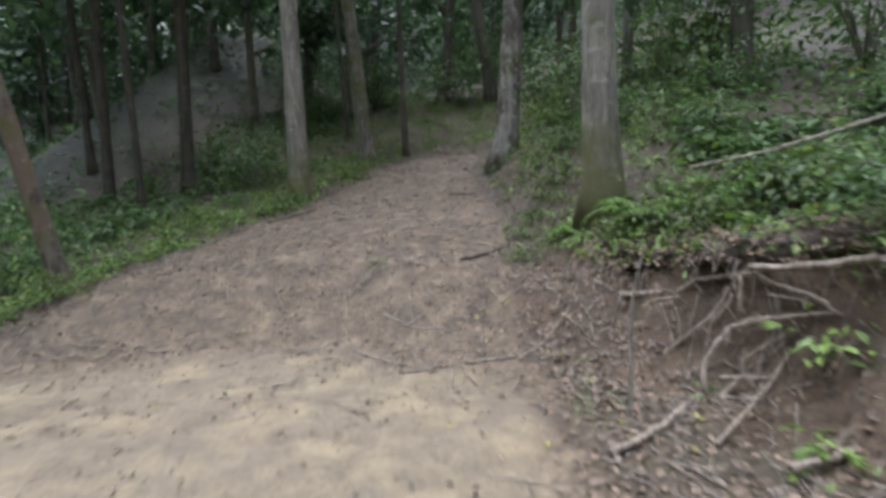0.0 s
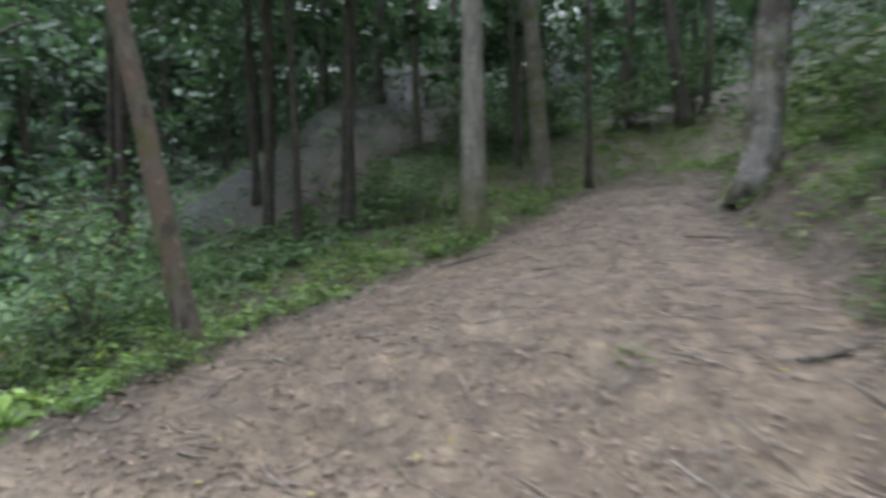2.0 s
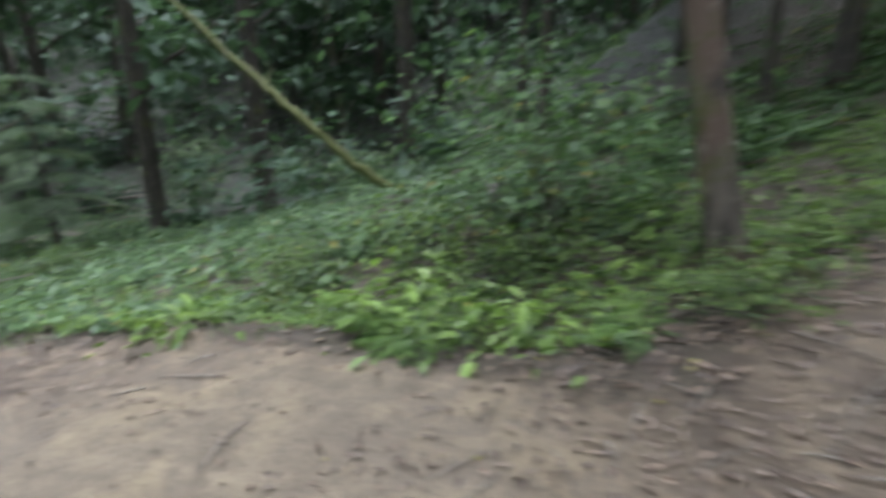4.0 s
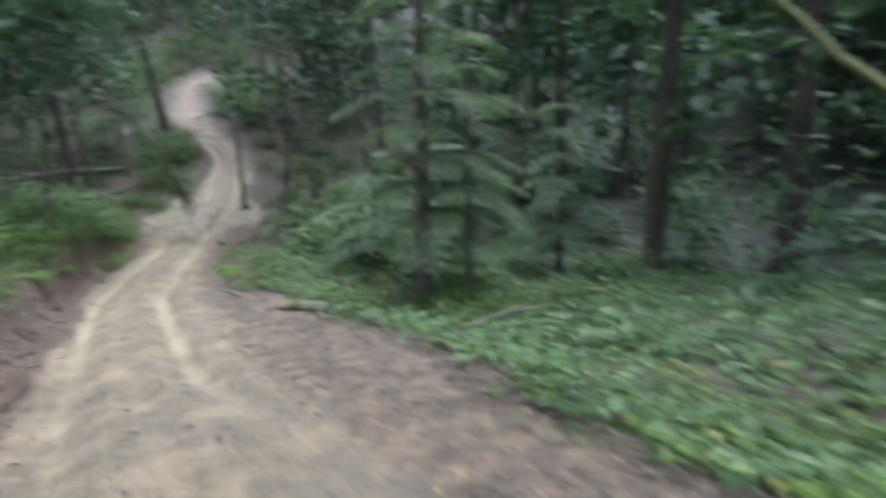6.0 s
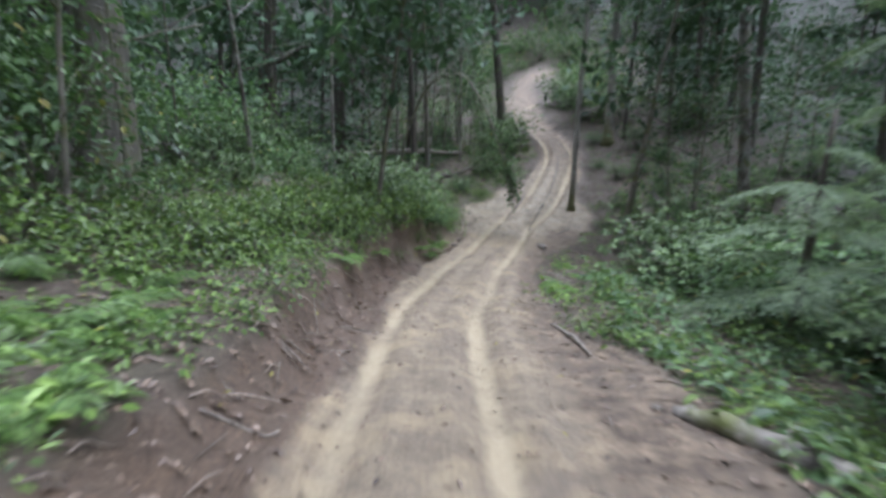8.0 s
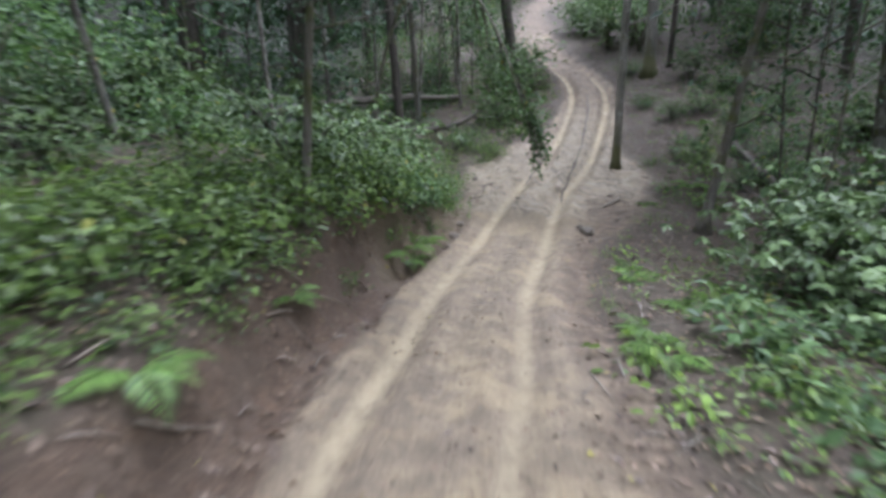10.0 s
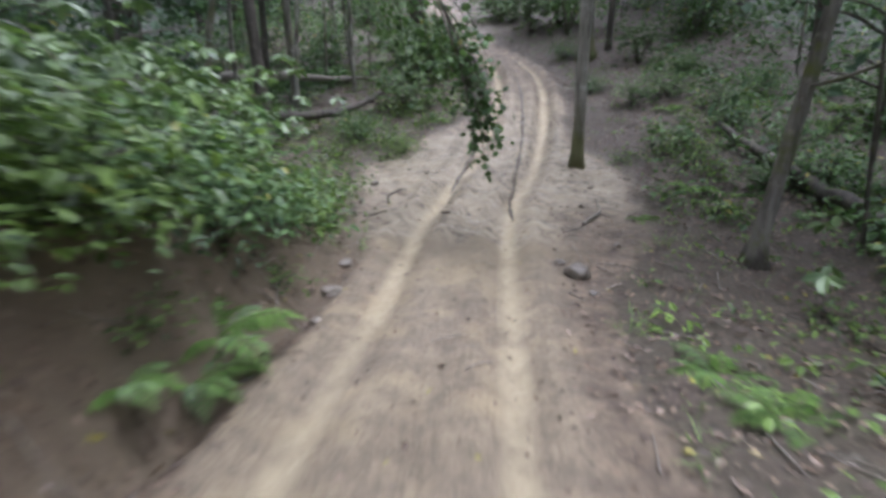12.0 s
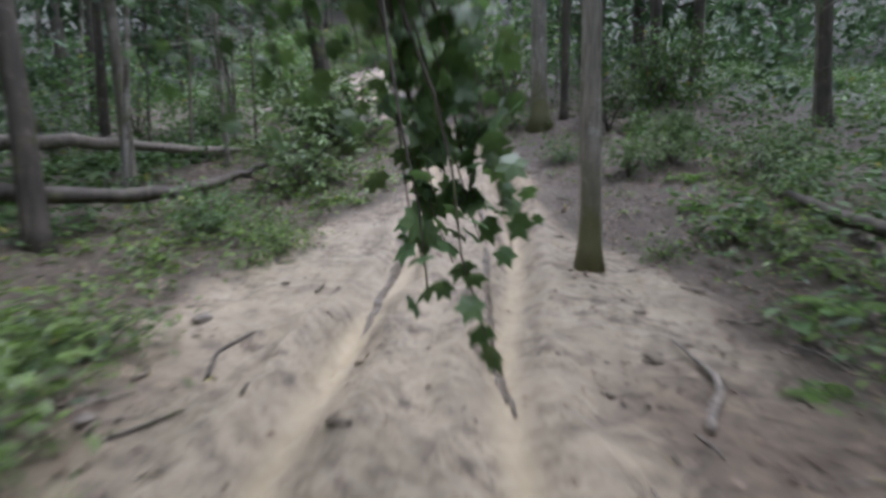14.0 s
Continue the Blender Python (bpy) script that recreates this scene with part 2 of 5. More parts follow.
DEAD_WOOD = bark_material("weathered_wood", (0.10, 0.085, 0.07), (0.32, 0.28, 0.23), moss=0.05, scale=2.0)
ROOT_WOOD = bark_material("root_wood", (0.12, 0.09, 0.07), (0.38, 0.315, 0.25), scale=2.5)
# dark wet clay of the scraps; on the rut strips its darkness is also shade
WET_CLAY_AND_SHADE = plain("wet_clay_and_shade", (0.05, 0.04, 0.027), (0.15, 0.12, 0.08), 0.4, 30.0, 0.6, 0.02)
STONE = plain("stone", (0.085, 0.072, 0.055), (0.21, 0.18, 0.14), 0.55, 9.0, 0.6, 0.02)

# ---- tools to build with ----
rng = np.random.default_rng(11)


def triangles(name, co, faces, material, smooth_faces=False):
    """A mesh of triangles from arrays."""
    me = bpy.data.meshes.new(name)
    co, faces = np.asarray(co, np.float32), np.asarray(faces, np.int32)
    me.vertices.add(len(co))
    me.vertices.foreach_set("co", co.ravel())
    me.loops.add(faces.size)
    me.loops.foreach_set("vertex_index", faces.ravel())
    me.polygons.add(len(faces))
    me.polygons.foreach_set("loop_start", np.arange(0, faces.size, 3, dtype=np.int32))
    me.polygons.foreach_set("loop_total", np.full(len(faces), 3, np.int32))
    me.polygons.foreach_set("use_smooth", np.full(len(faces), smooth_faces))
    me.materials.append(material)
    me.update(calc_edges=True)
    return me


class Shape:
    """Collects vertices and triangles."""
    def __init__(self):
        self.co, self.tri, self.n = [], [], 0

    def add(self, co, tri):
        self.co.append(np.asarray(co, float))
        self.tri.append(np.asarray(tri, int) + self.n)
        self.n += len(co)
        return self

    def mesh(self, name, material, soft=False):
        return triangles(name, np.vstack(self.co), np.vstack(self.tri), material, soft)


def part(name, mesh, parent, label=""):
    ob = new(name, mesh)
    ob.parent = parent
    if label:
        ob["label"] = label
    return ob


def thing(name, x, y, z, label, category, group=""):
    ob = new(name)
    ob.empty_display_size = 0.2
    ob.matrix_basis = pose(x, y, z)
    return tagged(ob, label, category, group)


def tube(points, radii, sides=9, rough=0.0, closed=True, seed=0):
    """A bent, tapered limb: vertices and triangles."""
    p, r = np.asarray(points, float), np.asarray(radii, float)
    g = np.random.default_rng(seed)
    along = np.gradient(p, axis=0)
    along /= np.linalg.norm(along, axis=1)[:, None] + 1e-9
    ref = np.array((0.0, 1.0, 0.13)) if abs(along[0][2]) > 0.6 else np.array((0.07, 0.0, 1.0))
    u = np.cross(along, ref)
    u /= np.linalg.norm(u, axis=1)[:, None]
    v = np.cross(along, u)
    a = np.arange(sides) * 2 * np.pi / sides
    lobes = 1 + rough * (0.5 * np.cos(2 * a[None] + 0.9 * np.arange(len(p))[:, None] * 0.4) + g.normal(0, 0.5, (len(p), sides)))
    co = p[:, None] + (u[:, None] * np.cos(a)[None, :, None] + v[:, None] * np.sin(a)[None, :, None]) * (r[:, None] * lobes)[..., None]
    co = co.reshape(-1, 3)
    i, j = np.meshgrid(np.arange(len(p) - 1), np.arange(sides), indexing="ij")
    q = (i * sides + j).ravel(), (i * sides + (j + 1) % sides).ravel(), ((i + 1) * sides + (j + 1) % sides).ravel(), ((i + 1) * sides + j).ravel()
    tri = np.r_[np.c_[q[0], q[1], q[2]], np.c_[q[0], q[2], q[3]]]
    if closed:
        n = len(co)
        co = np.vstack([co, p[0], p[-1]])
        k = np.arange(sides)
        e = (len(p) - 1) * sides
        tri = np.vstack([tri, np.c_[np.full(sides, n), (k + 1) % sides, k], np.c_[np.full(sides, n + 1), e + k, e + (k + 1) % sides]])
    return co, tri


# Leaf outlines: length along x, width along y, fold and droop along z.
OVAL = (np.array([(0, 0, 0), (0.3, -0.25, 0.07), (0.7, -0.22, 0.03), (1, 0, -0.14), (0.7, 0.22, 0.03), (0.3, 0.25, 0.07)], float),
        np.array([(0, 1, 2), (0, 2, 3), (0, 3, 4), (0, 4, 5)]))
LANCE = (np.array([(0, 0, 0), (0.45, -0.13, 0.03), (1, 0, -0.12), (0.45, 0.13, 0.03)], float), np.array([(0, 1, 2), (0, 2, 3)]))
FROND = (np.array([(0, 0, 0), (0.4, -0.085, 0.02), (1, 0, -0.14), (0.4, 0.085, 0.02)], float), np.array([(0, 1, 2), (0, 2, 3)]))
SMALL = (np.array([(0, 0, 0), (0.5, -0.3, 0.06), (1, 0, -0.1), (0.5, 0.3, 0.06)], float), np.array([(0, 1, 2), (0, 2, 3)]))
BLADE = (np.array([(0, -0.02, 0), (0, 0.02, 0), (0.6, -0.015, 0.0), (0.6, 0.015, 0.0), (1, 0, -0.16)], float), np.array([(0, 1, 3), (0, 3, 2), (2, 3, 4)]))


def lobed_leaf():
    """A five-pointed leaf, as on sweetgum or maple."""
    co = [(0.0, 0.0, 0.0)]
    for k in range(11):
        ang = radians(-150 + 30 * k)
        far = (0.56 if k % 2 else (0.60 + 0.36 * math.cos(ang * 0.5)))
        co.append((0.25 + far * 0.6 * math.cos(ang), far * 0.6 * math.sin(ang), -0.10 * far * far + 0.02 * (k % 2)))
    co.append((0.25, 0.0, 0.04))
    return np.array(co), np.array([(1 + k, 2 + k, 12) for k in range(10)] + [(11, 1, 12)])


LOBED = lobed_leaf()


def foliage(at, heading, pitch, size, leaf=SMALL, roll=None):
    """Many leaves: places (n, 3), heading and pitch of each blade in radians, sizes."""
    at = np.asarray(at, float)
    n = len(at)
    co, tri = leaf
    ch, sh, cp, sp = np.cos(heading), np.sin(heading), np.cos(pitch), np.sin(pitch)
    x = np.stack([ch * cp, sh * cp, sp], -1)
    y = np.stack([-sh, ch, 0 * ch], -1)
    z = np.cross(x, y)
    if roll is not None:
        cr, sr = np.cos(roll)[:, None], np.sin(roll)[:, None]
        y, z = y * cr + z * sr, z * cr - y * sr
    size = np.broadcast_to(size, (n,))
    v = at[:, None] + size[:, None, None] * (x[:, None] * co[None, :, 0:1] + y[:, None] * co[None, :, 1:2] + z[:, None] * co[None, :, 2:3])
    t = tri[None] + (np.arange(n) * len(co))[:, None, None]
    return v.reshape(-1, 3), t.reshape(-1, 3)


# ---- the lie of the land ----
# Trail: place along its middle and ground height there.
TRAIL = [(1.1, -9.0, -0.5), (0.5, -4.0, -0.2), (0.0, 0.0, 0.0), (-0.45, 1.3, 0.02), (-1.3, 2.4, 0.0), (-2.5, 3.0, -0.08), (-3.95, 3.15, -0.2),
         (-5.25, 2.75, -0.36), (-7.45, 1.3, -0.68), (-9.25, -0.15, -0.97), (-13.55, -3.35, -1.62), (-17.15, -5.55, -2.08),
         (-20.2, -6.95, -2.24), (-23.3, -8.05, -2.03), (-25.5, -8.5, -1.65), (-27.6, -9.1, -1.0), (-29.6, -9.8, -0.42), (-31.3, -10.7, 0.15),
         (-33.2, -12.5, 0.8), (-35.6, -14.9, 1.7), (-40.6, -18.0, 3.1), (-45.0, -20.0, 4.6), (-52.0, -22.0, 7.0)]
# The old track that goes straight on up the rise.
SPUR = [(-1.9, 3.2, 0.1), (-1.9, 4.6, 0.31), (-1.75, 6.0, 0.55), (-1.5, 7.4, 0.79), (-1.1, 9.0, 1.06), (-0.85, 10.5, 1.35), (-0.5, 12.5, 1.72), (0.2, 15.0, 2.15), (1.6, 18.5, 2.8), (3.4, 22.0, 3.4)]


def smooth(a, b, v):
    u = min(1.0, max(0.0, (v - a) / (b - a)))
    return u * u * (3 - 2 * u)


def dense_line(knots, steps=24):
    """Catmull-Rom line through the knots: rows of x, y, z, running length."""
    p = np.array(knots, float)
    p = np.vstack([2 * p[0] - p[1], p, 2 * p[-1] - p[-2]])
    out = []
    for i in range(1, len(p) - 2):
        for u in np.arange(steps) / steps:
            out.append(0.5 * (2 * p[i] + (p[i + 1] - p[i - 1]) * u + (2 * p[i - 1] - 5 * p[i] + 4 * p[i + 1] - p[i + 2]) * u * u
                              + (3 * p[i] - p[i - 1] - 3 * p[i + 1] + p[i + 2]) * u ** 3))
    out.append(p[-2])
    out = np.array(out)
    run = np.r_[0, np.cumsum(np.hypot(*np.diff(out[:, :2], axis=0).T))]
    return np.c_[out, run]


LINE, SPUR_LINE = dense_line(TRAIL), dense_line(SPUR)


def near_line(line, x, y):
    """Nearest place on a line: height, signed offset (positive to the left of its run), running length."""
    k = int(np.argmin((line[:, 0] - x) ** 2 + (line[:, 1] - y) ** 2))
    best = None
    for i in (k - 1, k):
        if 0 <= i < len(line) - 1:
            ax, ay, az, al = line[i]
            bx, by, bz, bl = line[i + 1]
            ex, ey = bx - ax, by - ay
            q = ex * ex + ey * ey
            u = ((x - ax) * ex + (y - ay) * ey) / q
            u = min(1.0, max(0.0, u))
            dx, dy = x - ax - u * ex, y - ay - u * ey
            far = math.hypot(dx, dy)
            if best is None or far < best[0]:
                best = (far, az + u * (bz - az), math.copysign(far, ex * dy - ey * dx), al + u * (bl - al))
    return best[1:]


def bumps(x, y, size):
    return noise.noise((x / size, y / size, size))


START = near_line(LINE, 0.0, 0.0)[2]          # running length where the ride begins
BEND = near_line(LINE, -3.95, 3.15)[2]
CUT = near_line(LINE, -7.65, 1.2)[2]
MUD = near_line(LINE, -23.3, -8.2)[2]


def wild(x, y):
    """The slopes without the trail: a rise to the east and north, a valley, and the far hill to the west."""
    z = -2.95 + 2.95 * smooth(-24.0, 1.0, x) * 0.6 + 0.4 * 2.95 * min(1.0, max(0.0, (x + 24.0) / 25.0))
    z += 0.20 * max(0.0, y - 4.6) * smooth(-19.0, -9.0, x) * smooth(45.0, 25.0, y) + 0.05 * max(0.0, y - 4.6)
    z += 0.30 * max(0.0, x - 1.0)
    z += 0.34 * max(0.0, y - 13.0) * smooth(-3.0, -12.0, x) * smooth(60.0, 30.0, y)
    z += 0.29 * max(0.0, -22.0 - 0.12 * y - x)
    d = y - (-0.64 * (x + 9.25) - 0.15)
    z += 0.09 * max(0.0, -d - 2.0) * smooth(0.0, -6.0, x) * smooth(-25.0, -17.0, x)
    z += 0.7 * max(0.0, math.hypot(x + 14.0, y + 1.0) - 46.0)
    return z + 0.16 * bumps(x, y, 3.1) + 0.5 * bumps(x, y, 11.0) * smooth(3.0, 12.0, abs(d))


def surface(x, y):
    """Ground height, and how far the place is trail dirt, rut, mud, cut bank, and pale trodden clay."""
    zt, d, s = near_line(LINE, x, y)
    zs, e, l = near_line(SPUR_LINE, x, y)
    z = wild(x, y)
    wob = 0.22 * bumps(x, y, 0.9) + 0.3 * bumps(x + 9, y, 2.3)
    # half widths of the open dirt to the left and right of the run
    left = 1.45 - 0.45 * smooth(CUT, CUT + 3, s) + 0.9 * smooth(BEND, BEND - 5.0, s) * smooth(START - 1, START + 1, s) + 0.9 * smooth(MUD - 2.2, MUD - 0.3, s) * smooth(MUD + 4.5, MUD + 2.0, s) - 0.25 * smooth(MUD + 2.0, MUD + 5.0, s)
    right = 1.35 + 0.75 * smooth(CUT + 9, CUT + 6, s) + 0.85 * smooth(MUD - 3.5, MUD - 1.0, s) * smooth(MUD + 3.5, MUD + 1.0, s) - 0.45 * smooth(MUD + 1.0, MUD + 4.0, s) + 0.95 * smooth(START - 2.0, START + 1.0, s) * smooth(START + 6.0, START + 3.5, s)
    half = left if d > 0 else right
    a = abs(d) + wob * 0.7
    soft = smooth(START + 7.0, START + 5.0, s) if d < 0 else 0.0
    on = 1.0 - smooth(half - 0.25 - 0.5 * soft, half + 0.35 + 0.4 * soft, a)
    # the cut bank on the left of the descent, and on the right at the start
    cut = 0.0
    if d > 0:
        rise = (0.5 + 0.2 * smooth(-14.0, -17.0, x)) * smooth(CUT - 2.5, CUT + 1.0, s) * smooth(MUD - 1.0, MUD - 5.0, s)
        z += rise * 0.6
        cut = rise * smooth(half - 0.2, half + 0.1, a) * smooth(half + 0.75, half + 0.3, a)
    elif s < BEND:
        rise = 0.85 * smooth(START + 5.2, START + 3.4, s) * smooth(-0.6, 0.4, x)
        z += rise * 0.7
        cut = rise * smooth(half - 0.2, half + 0.15, a) * smooth(half + 1.2, half + 0.5, a)
    z += (zt - z) * (1.0 - smooth(half + 0.1, half + (0.75 if d > 0 or s < START + 4 else 1.6), a)) if s < LINE[-1, 3] - 1 else 0.0
    # the old track
    wide = 2.55 - 1.25 * smooth(2.5, 9.0, l) - 0.4 * smooth(9.0, 16.0, l)
    b = abs(e) + wob + 0.22 * smooth(0.0, 1.0, e)
    on_spur = (1.0 - smooth(wide - 0.3, wide + 0.45, b)) * smooth(15.0, 9.0, l)
    zs -= 0.12 * max(0.0, e) + 0.02 * min(0.0, e)
    z += (zs - z) * (1.0 - smooth(wide, wide + 1.6, b)) * (1.0 - on) * smooth(19.5, 15.0, l)
    on *= smooth(LINE[-1, 3] - 1.0, LINE[-1, 3] - 6.0, s)
    dirt = max(on, on_spur)
    dirt *= 1.0 - 0.8 * smooth(0.4, 1.25, x + 0.5 * wob) * smooth(1.2, 2.2, y) * smooth(7.5, 6.0, y)
    cut *= 1.0 - on_spur
    # wheel ruts
    rut = 0.0
    if on > 0.0:
        depth = 0.03 + 0.05 * smooth(CUT - 3, CUT + 3, s) + 0.07 * smooth(MUD - 2.5, MUD, s)
        sway = 0.10 * bumps(s, 3.3, 2.7)
        for c in (0.57 - 0.1 * smooth(CUT + 9, CUT + 12, s), -0.42 - 0.16 * smooth(CUT + 8, CUT + 11, s) - 0.3 * smooth(CUT + 3.5, CUT + 1.0, s)):
            g = math.exp(-((d - c - sway) / 0.115) ** 2) * smooth(CUT - 1.5, CUT + 6.0, s) * (0.85 + 0.4 * bumps(s, c, 0.8) + 0.12 * bumps(s, c, 0.33))
            rut = max(rut, g)
            z += -depth * g + 0.5 * depth * math.exp(-((abs(d - c - sway) - 0.30) / 0.10) ** 2) * smooth(CUT - 2, CUT + 1, s)
    mud = on * smooth(MUD - 2.1, MUD - 1.3, s + 1.2 * wob) * smooth(MUD + 8.0, MUD + 1.0, s)
    mud *= 1.0 - 0.85 * smooth(0.8, 1.5, a) * smooth(MUD + 0.8, MUD - 1.2, s)
    rough = (0.035 + (0.05 + 0.09 * bumps(x, y, 1.3)) * mud + 0.05 * (1 - dirt)) * (1.0 - 0.6 * min(1.0, rut))
    z += rough * bumps(x, y, 0.42) + 0.5 * rough * bumps(x, y, 0.17) + 0.34 * cut * bumps(x, y, 0.55) + 0.2 * cut * bumps(x, y, 0.23)
    pale = dirt * (1.0 - 0.5 * smooth(0.0, 1.0, x + 0.5 * wob) * smooth(1.2, 2.2, y)) * (1.0 - 0.75 * smooth(0.75, 1.25, a) * smooth(CUT - 4, CUT, s)) * (1.0 - 0.6 * smooth(2.0, 5.5, l) * on_spur * (1 - on))
    pale *= 1.0 - 0.5 * smooth(MUD + 4.0, MUD + 8.0, s)
    pale *= 1.0 - 0.65 * soft * smooth(half - 1.5, half - 0.4, a)
    pale *= 1.0 - 0.6 * smooth(0.75, 1.0, d + wob * 0.5) * smooth(CUT + 4, CUT + 7, s)
    dirt *= 1.0 - 0.45 * smooth(0.72, 1.05, d + wob * 0.5) * smooth(CUT + 4, CUT + 7, s) * smooth(MUD + 0.5, MUD - 0.8, s)
    return z, dirt, rut, mud, cut, pale


def damp(x, y):
    """The dark wet clay that runs down to the mud."""
    if not -26.0 < x < -17.0:
        return 0.0
    _, d, s = near_line(LINE, x, y)
    s += 0.9 * bumps(x, y, 0.8) + 0.4 * bumps(x, y, 0.3)
    blot = 0.8 + 0.5 * bumps(x, y, 0.45)
    run_in = smooth(MUD - 3.8, MUD - 1.9, s) * smooth(1.7, 1.0, abs(d))
    shoulder = smooth(0.75, 1.15, d) * smooth(2.6, 1.9, d) * smooth(MUD - 7.0, MUD - 5.0, s)
    return max(run_in, shoulder) * smooth(MUD - 0.7, MUD - 1.7, s) * blot


def ground(x, y):
    return surface(x, y)[0]


GRID = {}


def quick(x, y):
    """surface() read off the finished ground mesh."""
    xs, ys = GRID["x"], GRID["y"]
    i = min(len(xs) - 2, max(0, int(np.searchsorted(xs, x)) - 1))
    j = min(len(ys) - 2, max(0, int(np.searchsorted(ys, y)) - 1))
    u, v = (x - xs[i]) / (xs[i + 1] - xs[i]), (y - ys[j]) / (ys[j + 1] - ys[j])
    g = GRID["all"]
    return g[i, j] * (1 - u) * (1 - v) + g[i + 1, j] * u * (1 - v) + g[i, j + 1] * (1 - u) * v + g[i + 1, j + 1] * u * v

# ---- ground: one sheet to the horizon, close-meshed round the trail ----
def spread(low, high, step, far):
    """Even steps from low to high, then growing ones out to far on both sides."""
    inner = list(np.arange(low, high + step / 2, step))
    out, s = [], step
    v = 0.0
    while v < far:
        s = min(s * 1.22, 60.0)
        v += s
        out.append(v)
    return np.array([low - v for v in reversed(out)] + inner + [high + v for v in out])


def build_ground():
    xs, ys = spread(-31.0, 3.6, 0.125, 500), spread(-13.0, 9.5, 0.125, 500)
    nx, ny = len(xs), len(ys)
    co, grown = np.zeros((nx, ny, 3)), np.zeros((nx, ny, 9))
    for i, x in enumerate(xs):
        for j, y in enumerate(ys):
            if -60 < x < 30 and -45 < y < 60:
                z, *g = surface(x, y)
                _, off, run = near_line(LINE, x, y)
                grown[i, j] = *g, damp(x, y), run, off, smooth(6.5, 11.0, min(abs(off), abs(near_line(SPUR_LINE, x, y)[1])))
            else:
                z = min(70.0, wild(min(130, max(-160, x)), min(150, max(-150, y))))
                grown[i, j, 8] = 1.0
            co[i, j] = x, y, z
    GRID["x"], GRID["y"], GRID["all"] = xs, ys, np.concatenate([co[..., 2:], grown[..., :5]], axis=2)
    i, j = np.meshgrid(np.arange(nx - 1), np.arange(ny - 1), indexing="ij")
    a = (i * ny + j).ravel()
    tri = np.r_[np.c_[a, a + ny, a + ny + 1], np.c_[a, a + ny + 1, a + 1]]
    me = triangles("ground", co.reshape(-1, 3), tri, GROUND, True)
    for k, name in enumerate(("dirt", "rut", "mud", "cut", "pale", "damp", "run", "off", "wooded")):
        me.attributes.new(name, "FLOAT", "POINT").data.foreach_set("value", grown[..., k].ravel().astype(np.float32))
    tagged(new("ground", me), "wet tan clay trail with wheel ruts through brown leaf litter", "ground", kind="structure")


def shade_strip(name, knots, label):
    """A narrow raised strip with soft lips along the trail, its dark colour standing for a washed-out rut's wetness and
    shade: running length and offset of its knots.
    """
    rows, g = [], np.random.default_rng(8)
    s0, s1 = knots[0][0], knots[-1][0]
    for s in np.arange(s0, s1, 0.07):
        d = np.interp(s, [k[0] for k in knots], [k[1] for k in knots]) + 0.03 * bumps(s, 1.0, 0.6)
        k = int(np.searchsorted(LINE[:, 3], s))
        way = LINE[k, :2] - LINE[k - 1, :2]
        way = way / np.hypot(*way)
        half = (0.028 + 0.014 * bumps(s, 5.0, 0.5)) * min(1.0, 3 * (s - s0) + 0.1, 2 * (s1 - s) + 0.1)
        for u, up in ((-1.0, -0.01), (-0.55, 0.012), (0.0, 0.006), (0.55, 0.014), (1.0, -0.01)):
            x, y = LINE[k, 0] - way[1] * (d + u * half * 1.3), LINE[k, 1] + way[0] * (d + u * half * 1.3)
            rows.append((x, y, quick(x, y)[0] + up + 0.004 * g.normal()))
    n = len(rows) // 5
    a = (np.arange(n - 1)[:, None] * 5 + np.arange(4)[None]).ravel()
    me = triangles(name, rows, np.r_[np.c_[a, a + 1, a + 6], np.c_[a, a + 6, a + 5]], WET_CLAY_AND_SHADE, True)
    tagged(new(name, me), label, "rut", kind="structure")


build_ground()
# dark strips on the mud that put the ruts' shade into colour
shade_strip("rut", ((36.5, -0.61), (37.35, -0.52), (37.8, -0.5), (39.6, -0.28), (42.7, -0.10), (44.5, 0.0)), "narrow strip of wet clay coloured dark as a shaded rut in pale mud")
shade_strip("rut", ((37.6, 0.42), (38.2, 0.46), (39.6, 0.58), (40.4, 0.6)), "narrow strip of wet clay coloured dark as a shaded rut in pale mud")

# ---- trees ----
def trunk_shape(height, radius, lean=(0, 0), sway=0.06, flare=1.6, seed=0, sides=12, stubs=0, top=0.35):
    """A trunk with root flare, slight bends and some limbs, from its foot at the origin."""
    g = np.random.default_rng(seed)
    n = max(8, int(height / 0.45))
    u = np.linspace(0, 1, n)
    bend = np.cumsum(g.normal(0, sway, (n, 2)), axis=0) * (height / n)
    bend -= bend[0]
    bend *= u[:, None]
    z = u * height - 0.25
    p = np.c_[lean[0] * (z + 0.25) + bend[:, 0], lean[1] * (z + 0.25) + bend[:, 1], z]
    r = radius * (1 - (1 - top) * u) * (1 + (flare - 1) * np.exp(-(z + 0.25) / (0.9 * radius + 0.1)))
    s = Shape().add(*tube(p, r, sides, 0.09, seed=seed))
    for k in range(stubs):
        i = int(g.integers(n // 4, n - 2))
        a, far = g.uniform(0, 6.28), g.uniform(0.5, 1.6)
        way = np.array((math.cos(a), math.sin(a), g.uniform(0.1, 0.7)))
        q = p[i] + np.linspace(0, 1, 5)[:, None] * way * far + np.c_[np.zeros(5), np.zeros(5), 0.15 * far * np.linspace(0, 1, 5) ** 2]
        s.add(*tube(q, np.linspace(r[i] * 0.35, 0.008, 5), 5, 0.1, seed=seed + k))
    return s, p, r


